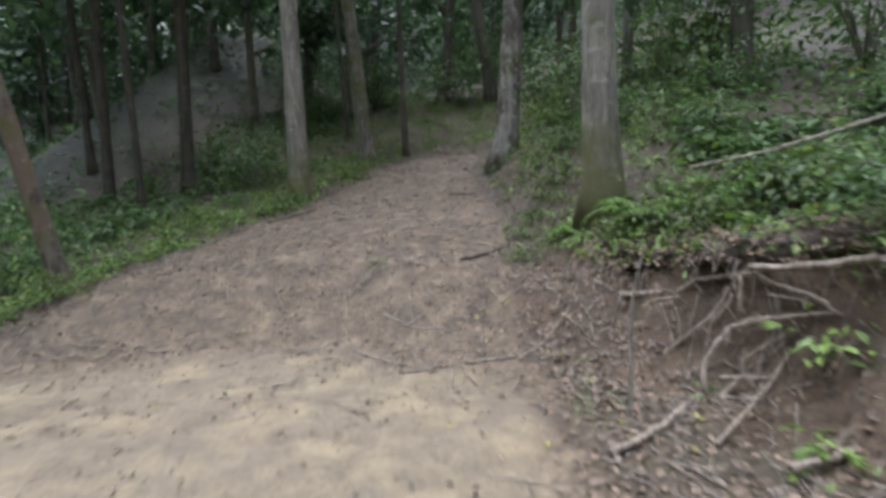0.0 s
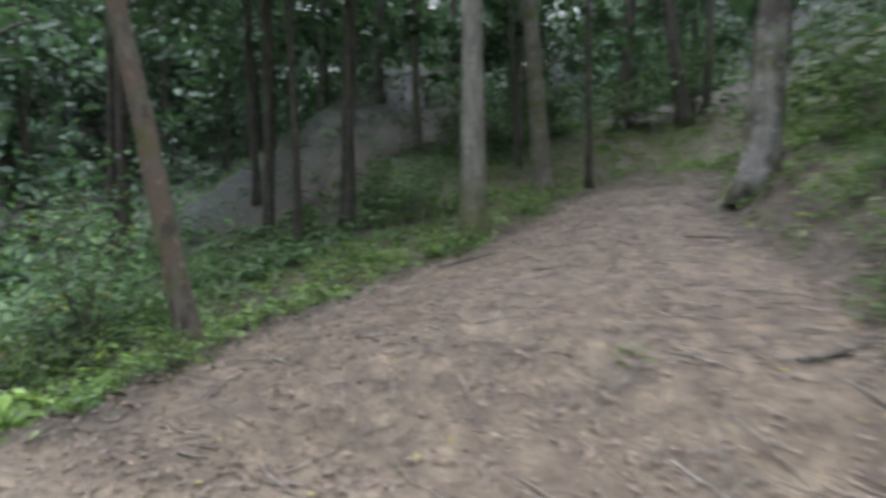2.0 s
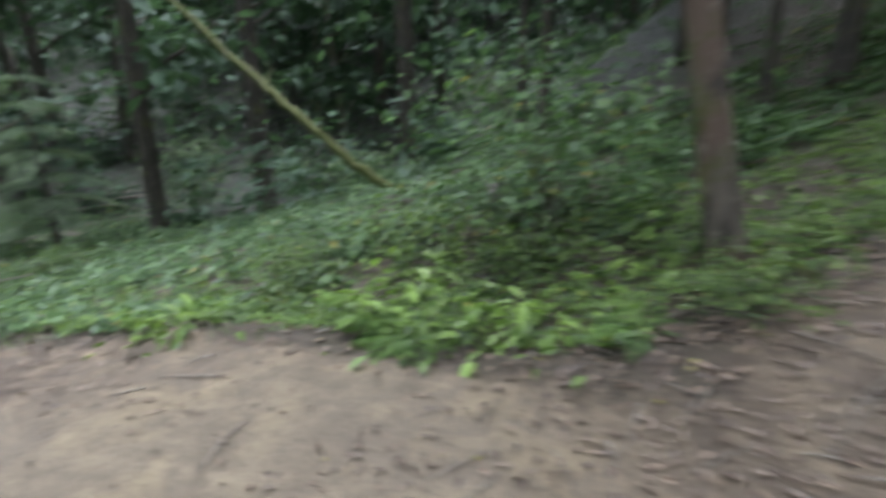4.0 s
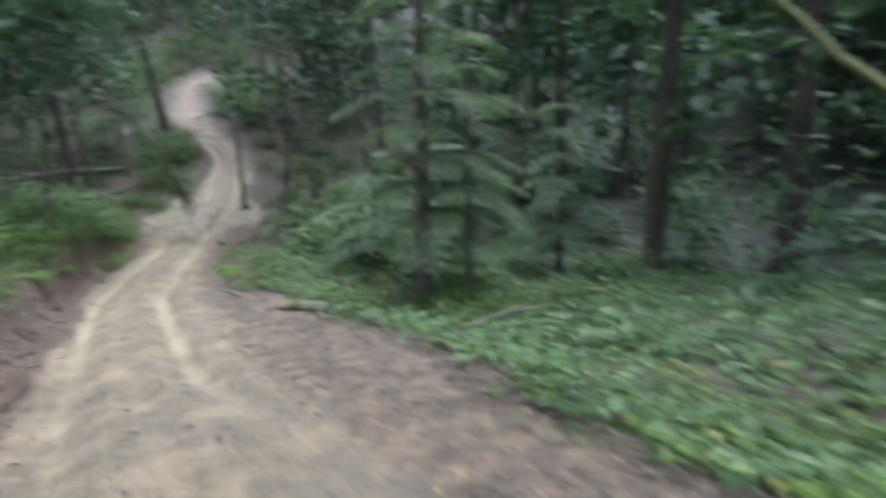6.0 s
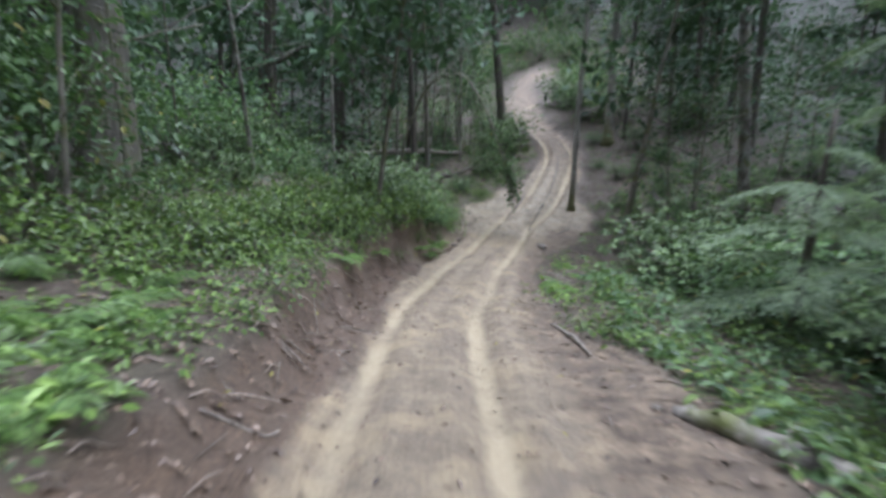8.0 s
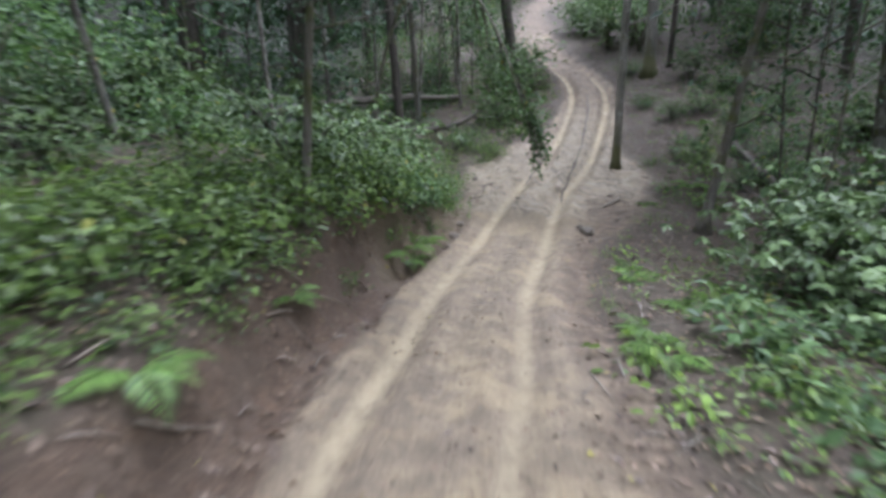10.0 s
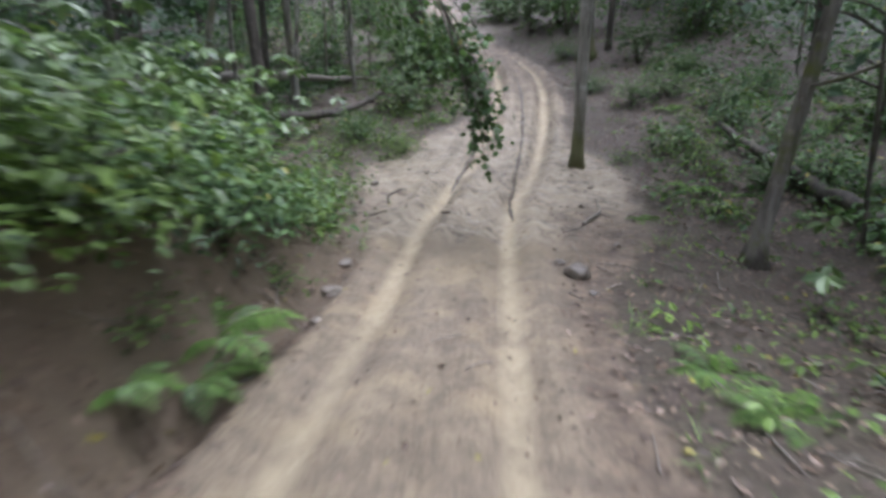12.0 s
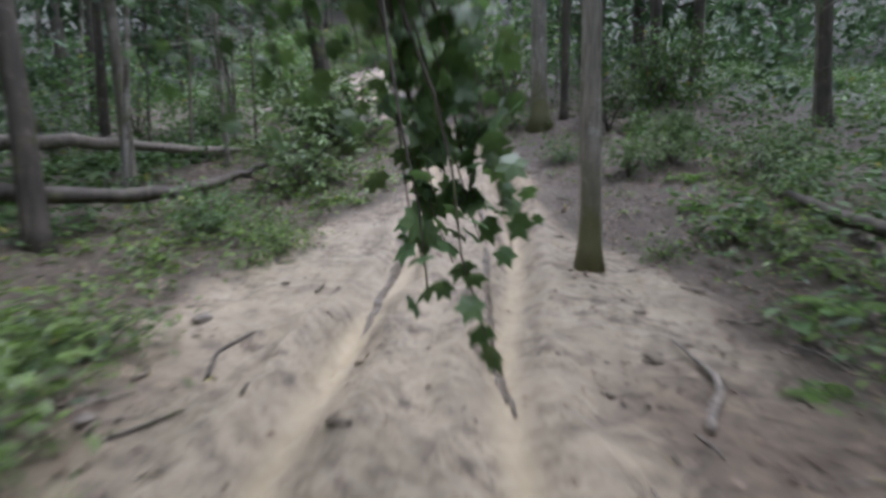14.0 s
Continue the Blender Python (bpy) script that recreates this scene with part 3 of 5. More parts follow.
def limb_shapes(p, r, start, count, reach, seed):
    """Limbs that carry a crown: tubes, and the places of their twigs."""
    g = np.random.default_rng(seed)
    s, tips = [], []
    for k in range(count):
        u = start + (1 - start) * (k + 0.5) / count
        i = min(len(p) - 2, int(u * (len(p) - 1)))
        a = k * 2.4 + g.uniform(-0.5, 0.5)
        far = reach * g.uniform(0.6, 1.1) * (1.15 - 0.6 * (u - start) / (1 - start))
        lift = g.uniform(0.15, 0.75)
        v = np.linspace(0, 1, 7)[:, None]
        q = p[i] + v * np.array((math.cos(a), math.sin(a), lift)) * far + np.c_[g.normal(0, 0.05, (7, 2)) * far, -0.12 * far * v[:, 0] ** 2] * v
        s.append(tube(q, np.linspace(max(0.02, r[i] * 0.45), 0.012, 7), 5, 0.1, seed=seed + k))
        for w in (0.35, 0.5, 0.65, 0.8, 0.92, 1.0):
            tips.append(p[i] + (q[min(6, int(w * 6))] - p[i]))
    tips.append(p[-1])
    return s, np.array(tips)


def crown_leaves(tips, each, spread_by, size, seed, leaf=SMALL, flat=0.5):
    g = np.random.default_rng(seed)
    at = np.repeat(tips, each, axis=0)
    at = at + g.normal(0, 1, at.shape) * np.array((spread_by, spread_by, spread_by * 0.55))
    n = len(at)
    return foliage(at, g.uniform(0, 6.28, n), g.normal(-0.25, flat, n), g.uniform(0.6, 1.25, n) * size, leaf, g.normal(0, 0.4, n))


def tree(x, y, radius, height, bark, label, lean=(0, 0), seed=1, crown=True, group="", stubs=2, flare=1.6, reach=3.2, dense=20, sway=0.05, low=0.5, leaf_size=0.3, sides=12):
    z = ground(x, y)
    root = thing("tree", x, y, z, label, "tree", group)
    s, p, r = trunk_shape(height, radius, lean, sway, flare, seed, sides, stubs)
    part("trunk", s.mesh("trunk", bark, True), root)
    if crown:
        l, tips = limb_shapes(p, r, low, 7, reach, seed)
        for co, tri in l:
            part("limb", Shape().add(co, tri).mesh("limb", bark, True), root)
        s = Shape().add(*crown_leaves(tips, dense, 0.55, leaf_size, seed + 5))
        part("crown", s.mesh("crown", CROWN_LEAF), root)
    return root


def place_trees():
    tree(-4.77, 6.70, 0.125, 9.0, RED_BARK, "leaning tree with peeling orange-brown bark beside the trail", (-0.20, -0.03), 3, sway=0.06)
    tree(-2.81, 10.65, 0.205, 12.0, SOCK_BARK, "straight grey-brown tree with a mossy foot", (-0.02, 0), 4, flare=1.9)
    tree(-2.05, 14.8, 0.22, 13.0, GREY_BARK, "grey tree leaning slightly beyond the rise", (-0.10, 0), 5)
    tree(-2.9, 17.0, 0.085, 10.0, DARK_BARK, "thin dark tree beyond the rise", (-0.08, 0), 6)
    tree(1.26, 10.9, 0.235, 13.0, PALE_BARK, "pale mottled tree with dark bark patches", (0.03, 0), 7, flare=1.8)
    tree(1.80, 6.0, 0.195, 12.0, SOCK_BARK, "smooth pale grey tree on the bank with moss at its foot", (-0.06, 0), 8, flare=1.9)
    tree(-6.1, 13.0, 0.165, 12.0, DARK_BARK, "straight dark tree in the shade", (0.01, 0), 9)
    tree(-6.7, 12.0, 0.09, 10.0, DARK_BARK, "thin dark tree in the shade", (-0.03, 0), 10)
    tree(1.9, 21.4, 0.23, 13.0, DARK_BARK, "dark tree leaning on the upper slope", (-0.18, 0), 11)
    tree(2.55, 21.8, 0.14, 13.0, DARK_BARK, "slim dark tree on the upper slope", (0, 0), 12)
    tree(-1.05, 15.6, 0.09, 11.0, DARK_BARK, "slim dark tree beyond the rise", (-0.05, 0), 13)
    tree(-9.4, 14.6, 0.11, 11.0, DARK_BARK, "slim dark tree in the shade", (-0.05, 0), 14)
    tree(-18.8, 9.0, 0.30, 13.0, DARK_BARK, "thick dark tree on the valley slope", (0, 0), 17)
    tree(-16.2, 12.5, 0.28, 13.0, DARK_BARK, "thick dark tree on the valley slope", (0, -0.05), 18)
    tree(-13.0, -10.3, 0.42, 14.0, GREY_BARK, "thick grey-brown tree above the bank", (0, 0), 19)
    tree(-26.0, -2.2, 0.18, 12.0, PALE_BARK, "pale tree on the far slope", (0.08, -0.12), 22)
    tree(-31.6, -13.6, 0.22, 12.0, DARK_BARK, "dark tree beside the climb", (0.08, -0.12), 23)
    tree(-25.4, -7.15, 0.105, 11.0, SOCK_BARK, "straight grey tree at the edge of the mud", (0.0, -0.02), 24, flare=1.9)
    tree(-22.8, -4.6, 0.085, 8.0, GREY_BARK, "slim leaning tree beside the gully", (-0.04, 0.10), 25, flare=2.6)
    tree(-32.6, -8.9, 0.19, 12.0, SOCK_BARK, "grey tree with a mossy foot above the climb", (0.02, -0.04), 26, flare=2.2)
    tree(-33.4, -8.5, 0.10, 12.0, DARK_BARK, "slim dark tree above the climb", (0.0, 0.0), 27)
    tree(-24.2, -12.75, 0.125, 11.0, DARK_BARK, "dark tree behind a fallen log", (0.03, -0.06), 28)
    tree(-26.5, -14.1, 0.095, 11.0, GREY_BARK, "slim grey tree in the misty hollow", (0.02, -0.06), 29)
    tree(-28.0, -16.5, 0.10, 11.0, DARK_BARK, "slim dark tree in the misty hollow", (0.0, -0.03), 30)
    # added trees: their wide crowns serve to shade the slope beside the climb
    for k, (x, y) in enumerate(((-33.0, -3.4), (-36.5, -6.4), (-30.5, 0.6))):
        tree(x, y, 0.17, 13.0, DARK_BARK, "added dark tree whose wide crown shades the slope", (0.02 * k, -0.05), 70 + k, reach=4.6, dense=26, low=0.45, leaf_size=0.4)
    # three more added crowns that keep open sky off the herb slope
    for k, (x, y) in enumerate(((-10.4, 11.4), (-7.9, 12.8), (-12.8, 13.4))):
        tree(x, y, 0.13, 12.0, DARK_BARK, "added dark tree whose wide crown shades the herb-covered slope", (0.03, -0.04), 76 + k, reach=4.4, dense=24, low=0.4, leaf_size=0.36)
    tree(-16.5, -7.3, 0.05, 6.0, GREY_BARK, "thin sapling on the bank", (-0.02, 0.12), 32, reach=1.5)


place_trees()


def far_wood():
    """The rest of the wood, away from the trail."""
    models = []
    for k, (rad, hi, bark) in enumerate(((0.20, 13, DARK_BARK), (0.14, 11, GREY_BARK), (0.26, 15, DARK_BARK), (0.10, 10, DARK_BARK))):
        models.append(tree(-9.0 - 3 * k, 22.0 + k, rad, hi, bark, "dark straight forest tree", seed=60 + k, group="forest trees", dense=14, low=0.2, reach=3.0, leaf_size=0.55, sides=8))
    taken = [(o.location.x, o.location.y) for o in scene.objects if o.name.startswith("tree")]
    count = 0
    while count < 190:
        x, y = rng.uniform(-62, 28), rng.uniform(-40, 48)
        _, d, s = near_line(LINE, x, y)
        e = abs(near_line(SPUR_LINE, x, y)[1])
        if abs(d) < 6.5 or e < 3.5 or min((x - a) ** 2 + (y - b) ** 2 for a, b in taken) < 5.0:
            continue
        taken.append((x, y))
        m = pose(x, y, ground(x, y) - 0.05, rng.normal(0, 2.5), rng.normal(0, 2.5), rng.uniform(0, 360))
        # the herb-covered slope below the bend stays open
        if math.hypot(x + 5.0, y - 3.0) > 10.5 and not (-17 < x < -5 and 3 < y < 8):
            copy_thing(models[count % 4], m)
        count += 1
    # a closer stand on the hillside behind the bend
    g = np.random.default_rng(14)
    count = 0
    while count < 20:
        x, y = g.uniform(-34, -3), g.uniform(13, 40)
        if abs(near_line(SPUR_LINE, x, y)[1]) < 4.5 or min((x - a) ** 2 + (y - b) ** 2 for a, b in taken) < 4.0:
            continue
        taken.append((x, y))
        copy_thing(models[count % 4], pose(x, y, ground(x, y) - 0.05, g.normal(0, 2.5), g.normal(0, 2.5), g.uniform(0, 360)))
        count += 1


far_wood()


def saplings():
    """Thin young trees between the shrubs."""
    g = np.random.default_rng(52)
    models = [tree(-30.0 - k, 34.0, rad, hi, bark, "thin straight sapling with a sparse crown", (g.normal(0, 0.04), g.normal(0, 0.04)), 90 + k, group="saplings", dense=5, low=0.45, reach=1.3, flare=1.3, leaf_size=0.16)
              for k, (rad, hi, bark) in enumerate(((0.035, 6.0, GREY_BARK), (0.05, 8.0, PALE_BARK), (0.028, 5.0, DARK_BARK)))]
    made = 0
    while made < 46:
        s, d = g.uniform(CUT - 1, LINE[-1, 3] - 8), g.choice((-1.0, 1.0)) * g.uniform(3.6, 8.5)
        k = int(np.searchsorted(LINE[:, 3], s))
        way = LINE[k, :2] - LINE[k - 1, :2]
        way = way / np.hypot(*way)
        x, y = LINE[k, 0] - way[1] * d, LINE[k, 1] + way[0] * d
        if abs(near_line(LINE, x, y)[1]) < 3.2 or (d < 0 and s < MUD - 3):
            continue
        copy_thing(models[made % 3], pose(x, y, quick(x, y)[0] - 0.05, g.normal(0, 3), g.normal(0, 3), g.uniform(0, 360)))
        made += 1


saplings()

# ---- undergrowth ----
def bush(label, leaf_mat, bark, height, spread_by, leaf, size, count, seed, stems=6, whorl=False, group="bushes", name="bush", droop=-0.3):
    """A shrub of several bent stems with leaves set along their upper parts."""
    g = np.random.default_rng(seed)
    root = thing(name, -40.0, 30.0, 0.0, label, "bush", group)
    places, aims = [], []
    for k in range(stems):
        a = k * 2.4 + g.uniform(-0.4, 0.4)
        out, hi = spread_by * g.uniform(0.5, 1.0), height * g.uniform(0.6, 1.0)
        u = np.linspace(0, 1, 6)
        q = np.c_[np.cos(a) * out * u ** 1.4, np.sin(a) * out * u ** 1.4, hi * u - 0.1 - 0.18 * hi * u ** 3] + g.normal(0, 0.025, (6, 3)) * u[:, None]
        part("stem", Shape().add(*tube(q, np.linspace(0.018 + 0.006 * height, 0.005, 6), 4, 0.1, seed=seed + k)).mesh("stem", bark, True), root)
        n = count // stems
        w = g.uniform(0.25, 1.0, n) ** 0.8
        i = np.clip((w * 5).astype(int), 0, 4)
        f = (w * 5 - i)[:, None]
        at = q[i] * (1 - f) + q[i + 1] * f
        side = g.normal(0, 1, (n, 3)) * np.array((0.30, 0.30, 0.17)) * (0.35 + 0.65 * height)
        places.append(at + side)
        aims.append(np.arctan2(side[:, 1], side[:, 0]))
    at, aim = np.vstack(places), np.hstack(aims)
    if whorl:
        m = 5
        at = np.repeat(at[:: m], m, axis=0)
        aim = np.tile(np.arange(m) * 2 * np.pi / m, len(at) // m) + np.repeat(g.uniform(0, 6, len(at) // m), m)
    n = len(at)
    s = Shape().add(*foliage(at, aim + (0 if whorl else g.normal(0, 0.9, n)), g.normal(droop, 0.3, n), g.uniform(0.7, 1.2, n) * size, leaf, g.normal(0, 0.3, n)))
    part("foliage", s.mesh("foliage", leaf_mat), root)
    return root


def hemlock(label, x, y, height, reach, seed, radius=0.0, start=0.2, bark=None):
    """A small conifer with flat, drooping, feathery boughs."""
    g = np.random.default_rng(seed)
    root = thing("hemlock", x, y, ground(x, y), label, "tree", "hemlocks")
    s, p, r = trunk_shape(height, radius or 0.05 + 0.008 * height, (0, 0), 0.02, 1.3, seed, 8)
    part("trunk", s.mesh("trunk", bark or DARK_BARK, True), root)
    for k in range(int(height * 5.5)):
        u = start + (1.0 - start) * k / (height * 5.5)
        i = min(len(p) - 2, int(u * (len(p) - 1)))
        a = k * 2.4 + g.uniform(-0.3, 0.3)
        far = reach * (1.1 - 0.65 * u) * g.uniform(0.6, 1.1)
        v = np.linspace(0, 1, 9)[:, None]
        way = np.array((math.cos(a), math.sin(a), 0.0))
        q = p[i] + v * way * far + np.c_[0 * v, 0 * v, 0.12 * far * v - 0.42 * far * v ** 2]
        b = Shape().add(*tube(q, np.linspace(0.014, 0.003, 9), 4))
        n = int(400 * far)
        w = g.uniform(0.08, 1, n)
        j = np.clip((w * 8).astype(int), 0, 7)
        f = (w * 8 - j)[:, None]
        side = g.choice((-1.0, 1.0), n)
        off = side * g.uniform(0, 0.30, n) * far * (1 - 0.55 * w)
        at = q[j] * (1 - f) + q[j + 1] * f + np.c_[-way[1] * off, way[0] * off, -0.25 * np.abs(off) + g.normal(0, 0.02, n)]
        b.add(*foliage(at, a + side * g.normal(0.75, 0.3, n), g.normal(-0.25, 0.2, n), g.uniform(0.05, 0.11, n), LANCE))
        part("bough", b.mesh("bough", NEEDLE), root)
    return root


def fern(size, fronds, seed, material):
    """A fern: each frond a rib with paired leaflets."""
    g = np.random.default_rng(seed)
    root = thing("fern", -42.0, 30.0, 0.0, "bright green fern with arching fronds", "fern", "ferns")
    for k in range(fronds):
        a = k * 6.283 / fronds + g.uniform(-0.3, 0.3)
        far, rise = size * g.uniform(0.75, 1.1), g.uniform(0.5, 0.9)
        u = np.linspace(0, 1, 12)
        q = np.c_[np.cos(a) * far * u, np.sin(a) * far * u, far * (rise * u - 0.75 * u ** 2.2)]
        s = Shape().add(*tube(q, np.linspace(0.005, 0.0015, 12), 4))
        w = np.repeat(np.linspace(0.14, 0.98, 22), 2)
        side = np.tile((-1.0, 1.0), 22)
        j = np.clip((w * 11).astype(int), 0, 10)
        f = (w * 11 - j)[:, None]
        at = q[j] * (1 - f) + q[j + 1] * f
        s.add(*foliage(at, a + side * (1.35 - 0.5 * w), g.normal(-0.2, 0.12, 44), far * 0.27 * np.sin(np.pi * np.clip(w, 0.1, 1) ** 0.8) + 0.015, FROND))
        part("frond", s.mesh("frond", material), root)
    return root


def set_down(model, x, y, scale=1.0, turn=None, sink=0.03):
    o = copy_thing(model, pose(x, y, quick(x, y)[0] - sink, 0, 0, rng.uniform(0, 360) if turn is None else turn))
    o.scale = (scale,) * 3
    return o


def place_undergrowth():
    laurel = [bush("glossy dark evergreen laurel bush with drooping leaves", LAUREL_LEAF, DARK_BARK, 1.9, 1.1, OVAL, 0.135, 1000, 201 + k, 7, True, "laurel bushes") for k in range(2)]
    spice = [bush("leafy green forest shrub with oval leaves", BUSH_LEAF, DARK_BARK, 1.5, 0.9, OVAL, 0.135, 700, 211 + k, 7, False, "forest shrubs") for k in range(3)]
    low = [bush("low bright green leafy plant", VERGE_LEAF, DARK_BARK, 0.5, 0.42, OVAL, 0.088, 210, 221 + k, 4, False, "low plants", "leafy_plant") for k in range(3)]
    big = [bush("low plant with large lime green leaves", LIME_LEAF, DARK_BARK, 0.32, 0.35, OVAL, 0.13, 60, 231 + k, 5, False, "large-leaved plants", "leafy_plant") for k in range(2)]
    tall = [bush("tall slender understorey shrub with light green leaves", BUSH_LEAF, GREY_BARK, 3.2, 1.3, OVAL, 0.155, 1050, 241 + k, 7, False, "tall shrubs") for k in range(2)]
    ferns = [fern(0.5, 8, 251, FERN_LEAF), fern(0.38, 7, 252, FERN_LEAF)]
    hedge = [bush("light green leafy shrub overhanging the cut bank", VERGE_LEAF, DARK_BARK, 0.85, 0.55, OVAL, 0.1, 500, 261 + k, 6, False, "bank shrubs") for k in range(2)]
    models = laurel + spice + low + big + tall + ferns + hedge

    g = np.random.default_rng(41)

    def along(s, d):
        """The place d metres to the left of the trail's middle at running length s."""
        k = int(np.searchsorted(LINE[:, 3], s))
        a, b = LINE[k - 1], LINE[min(k, len(LINE) - 1)]
        way = (b[:2] - a[:2]) / np.hypot(*(b[:2] - a[:2]))
        return a[0] - way[1] * d, a[1] + way[0] * d
    # a thick hedge of shrubs on the cut bank
    for s in np.arange(CUT + 6.5, MUD - 1.0, 0.62):
        deep = smooth(CUT + 7, CUT + 12, s)
        set_down(models[14 + int(g.integers(2))], *along(s, 1.55 + g.uniform(0, 0.3) + 0.8 * (1 - deep) + 0.25 * smooth(MUD - 4, MUD - 8, s)), g.uniform(0.65, 0.95))
        set_down(models[int(g.choice((2, 14, 15, 14, 15)))], *along(s, 2.25 + g.uniform(0, 0.7) + (1 - deep)), g.uniform(0.6, 0.95))
    for s in np.arange(CUT + 5.0, MUD - 0.5, 0.8):
        set_down(models[5 + int(g.integers(3))], *along(s, 1.5 + g.uniform(0, 0.3)), g.uniform(0.4, 0.75))
    for s, d, size in ((33.4, 2.2, 0.8), (34.3, 2.1, 0.75), (35.0, 2.4, 0.6), (31.9, 2.5, 0.9)):
        set_down(models[int(s) % 2], *along(s, d), size)
    for s in np.arange(CUT - 1.0, MUD + 1.0, 1.15):
        if CUT + 2.0 < s < CUT + 6.5:
            # an open patch with low plants in front of the thick grey tree
            set_down(models[int(g.choice((5, 6, 7, 2)))], *along(s, 4.0 + g.uniform(0, 1.6)), g.uniform(0.45, 0.7))
            continue
        if g.uniform() < 0.75:
            set_down(models[int(g.choice((0, 1, 2, 3, 10, 11)))], *along(s, 4.3 + g.uniform(0, 1.6)), g.uniform(0.55, 1.05))
        set_down(models[int(g.choice((0, 1, 10, 11, 10)))], *along(s, 6.4 + g.uniform(0, 2.4)), g.uniform(0.8, 1.2))
    # below the trail: evergreen laurels and shrubs
    for x, y, kind, size in ((-20.0, -2.9, 0, 1.0), (-20.9, -2.2, 1, 1.1), (-18.9, -1.8, 1, 0.9), (-22.3, -1.6, 0, 1.2), (-20.3, -0.6, 3, 1.2), (-17.9, -0.9, 2, 0.9),
                             (-23.3, -3.0, 4, 0.7), (-24.3, -2.2, 3, 1.0), (-17.3, 0.6, 0, 0.8), (-25.5, -3.7, 4, 0.6), (-27.0, -4.2, 2, 0.4),
                             (-22.7, 0.6, 10, 0.8), (-25.3, 0.6, 1, 1.2)):
        set_down(models[kind], x, y, size)
    for x, y, kind, size in ((-28.3, -2.6, 0, 0.7), (-30.0, -4.6, 3, 0.5), (-19.3, 2.8, 3, 0.8), (-17.3, 4.8, 4, 0.8), (-28.4, -5.2, 1, 0.4), (-31.0, -6.2, 4, 0.4),
                             (-20.1, 7.4, 10, 0.6), (-26.0, 3.2, 0, 1.1), (-25.6, 8.8, 1, 1.1), (-22.0, 11.5, 11, 0.7), (-18.3, 11.8, 1, 1.0), (-14.6, 10.2, 3, 0.7), (-13.9, 13.8, 0, 1.1),
                             (-28.0, 3.0, 11, 0.9), (-29.0, 7.5, 0, 1.2), (-30.5, -1.0, 10, 0.6)):
        set_down(models[kind], x, y, size)
    # round the climb
    for x, y, kind, size in ((-25.2, -11.4, 3, 0.5), (-27.3, -11.6, 1, 0.7), (-29.0, -12.4, 0, 0.9), (-31.2, -13.4, 1, 1.0), (-32.7, -9.6, 2, 0.5), (-36.0, -11.8, 0, 1.1),
                             (-38.5, -14.0, 1, 1.2), (-33.6, -16.6, 10, 0.8), (-36.8, -19.4, 0, 1.3), (-42.6, -15.6, 3, 1.4), (-44.6, -22.8, 1, 1.4), (-30.6, -16.4, 3, 1.0),
                             (-28.0, -18.0, 10, 0.7), (-24.4, -16.0, 3, 1.0), (-32.0, -7.4, 0, 0.7), (-41.0, -21.8, 10, 0.9), (-35.0, -6.5, 11, 0.8), (-29.6, -8.0, 3, 0.4)):
        set_down(models[kind], x, y, size)
    # the rise at the start
    for x, y, kind, size in ((2.6, 8.4, 3, 0.6), (3.4, 6.9, 2, 0.5), (2.6, 10.8, 10, 0.6), (4.4, 8.8, 3, 0.65), (5.4, 11.4, 0, 1.2), (3.4, 13.8, 1, 1.1), (4.9, 6.0, 4, 0.65), (6.2, 8.2, 10, 0.9),
                             (2.9, 16.6, 0, 1.0), (0.2, 21.6, 1, 1.2), (-2.6, 21.0, 0, 1.3), (-4.6, 18.6, 10, 0.6), (1.9, 8.4, 4, 0.4)):
        set_down(models[kind], x, y, size)
    for x, y, kind, size in ((-6.7, 9.2, 4, 0.45), (5.6, 14.6, 11, 0.9), (2.2, 22.0, 10, 0.9), (-6.0, 22.0, 11, 0.7),
                             (3.2, 5.0, 4, 0.4), (4.0, 3.6, 3, 0.6), (3.4, 1.6, 4, 0.9), (4.6, 0.4, 2, 1.1), (-6.2, 7.9, 2, 0.45), (-7.4, 7.4, 3, 0.45), (-4.3, 12.4, 10, 0.5), (2.9, 3.4, 2, 0.5)):
        set_down(models[kind], x, y, size)
    # low plants along the verges
    g = np.random.default_rng(77)
    made = 0
    while made < 215:
        x, y = g.uniform(-28, 3.5), g.uniform(-12, 14)
        z, dirt, rut, mud, cut, pale = quick(x, y)
        _, d, s = near_line(LINE, x, y)
        e = abs(near_line(SPUR_LINE, x, y)[1])
        close = min(abs(d), e)
        if dirt > 0.05 or cut > 0.25 or close > 7.5 or g.uniform() > math.exp(-(close - 1.5) / 2.6) + 0.05:
            continue
        if d < 0 and s > CUT + 9.0 and g.uniform() > 0.3 - 0.2 * smooth(MUD - 5, MUD - 3, s):
            continue
        if 0 < d and CUT - 4.0 < s < CUT + 7.0 and g.uniform() < 0.45:
            continue
        pick = g.uniform() * (0.72 if d > 0 and s > CUT + 7.0 else 1.0)
        kind = 5 + int(g.integers(3)) if pick < 0.72 else 8 + int(g.integers(2)) if pick < 0.9 else 12 + int(g.integers(2))
        set_down(models[kind], x, y, g.uniform(0.55, 1.05))
        made += 1
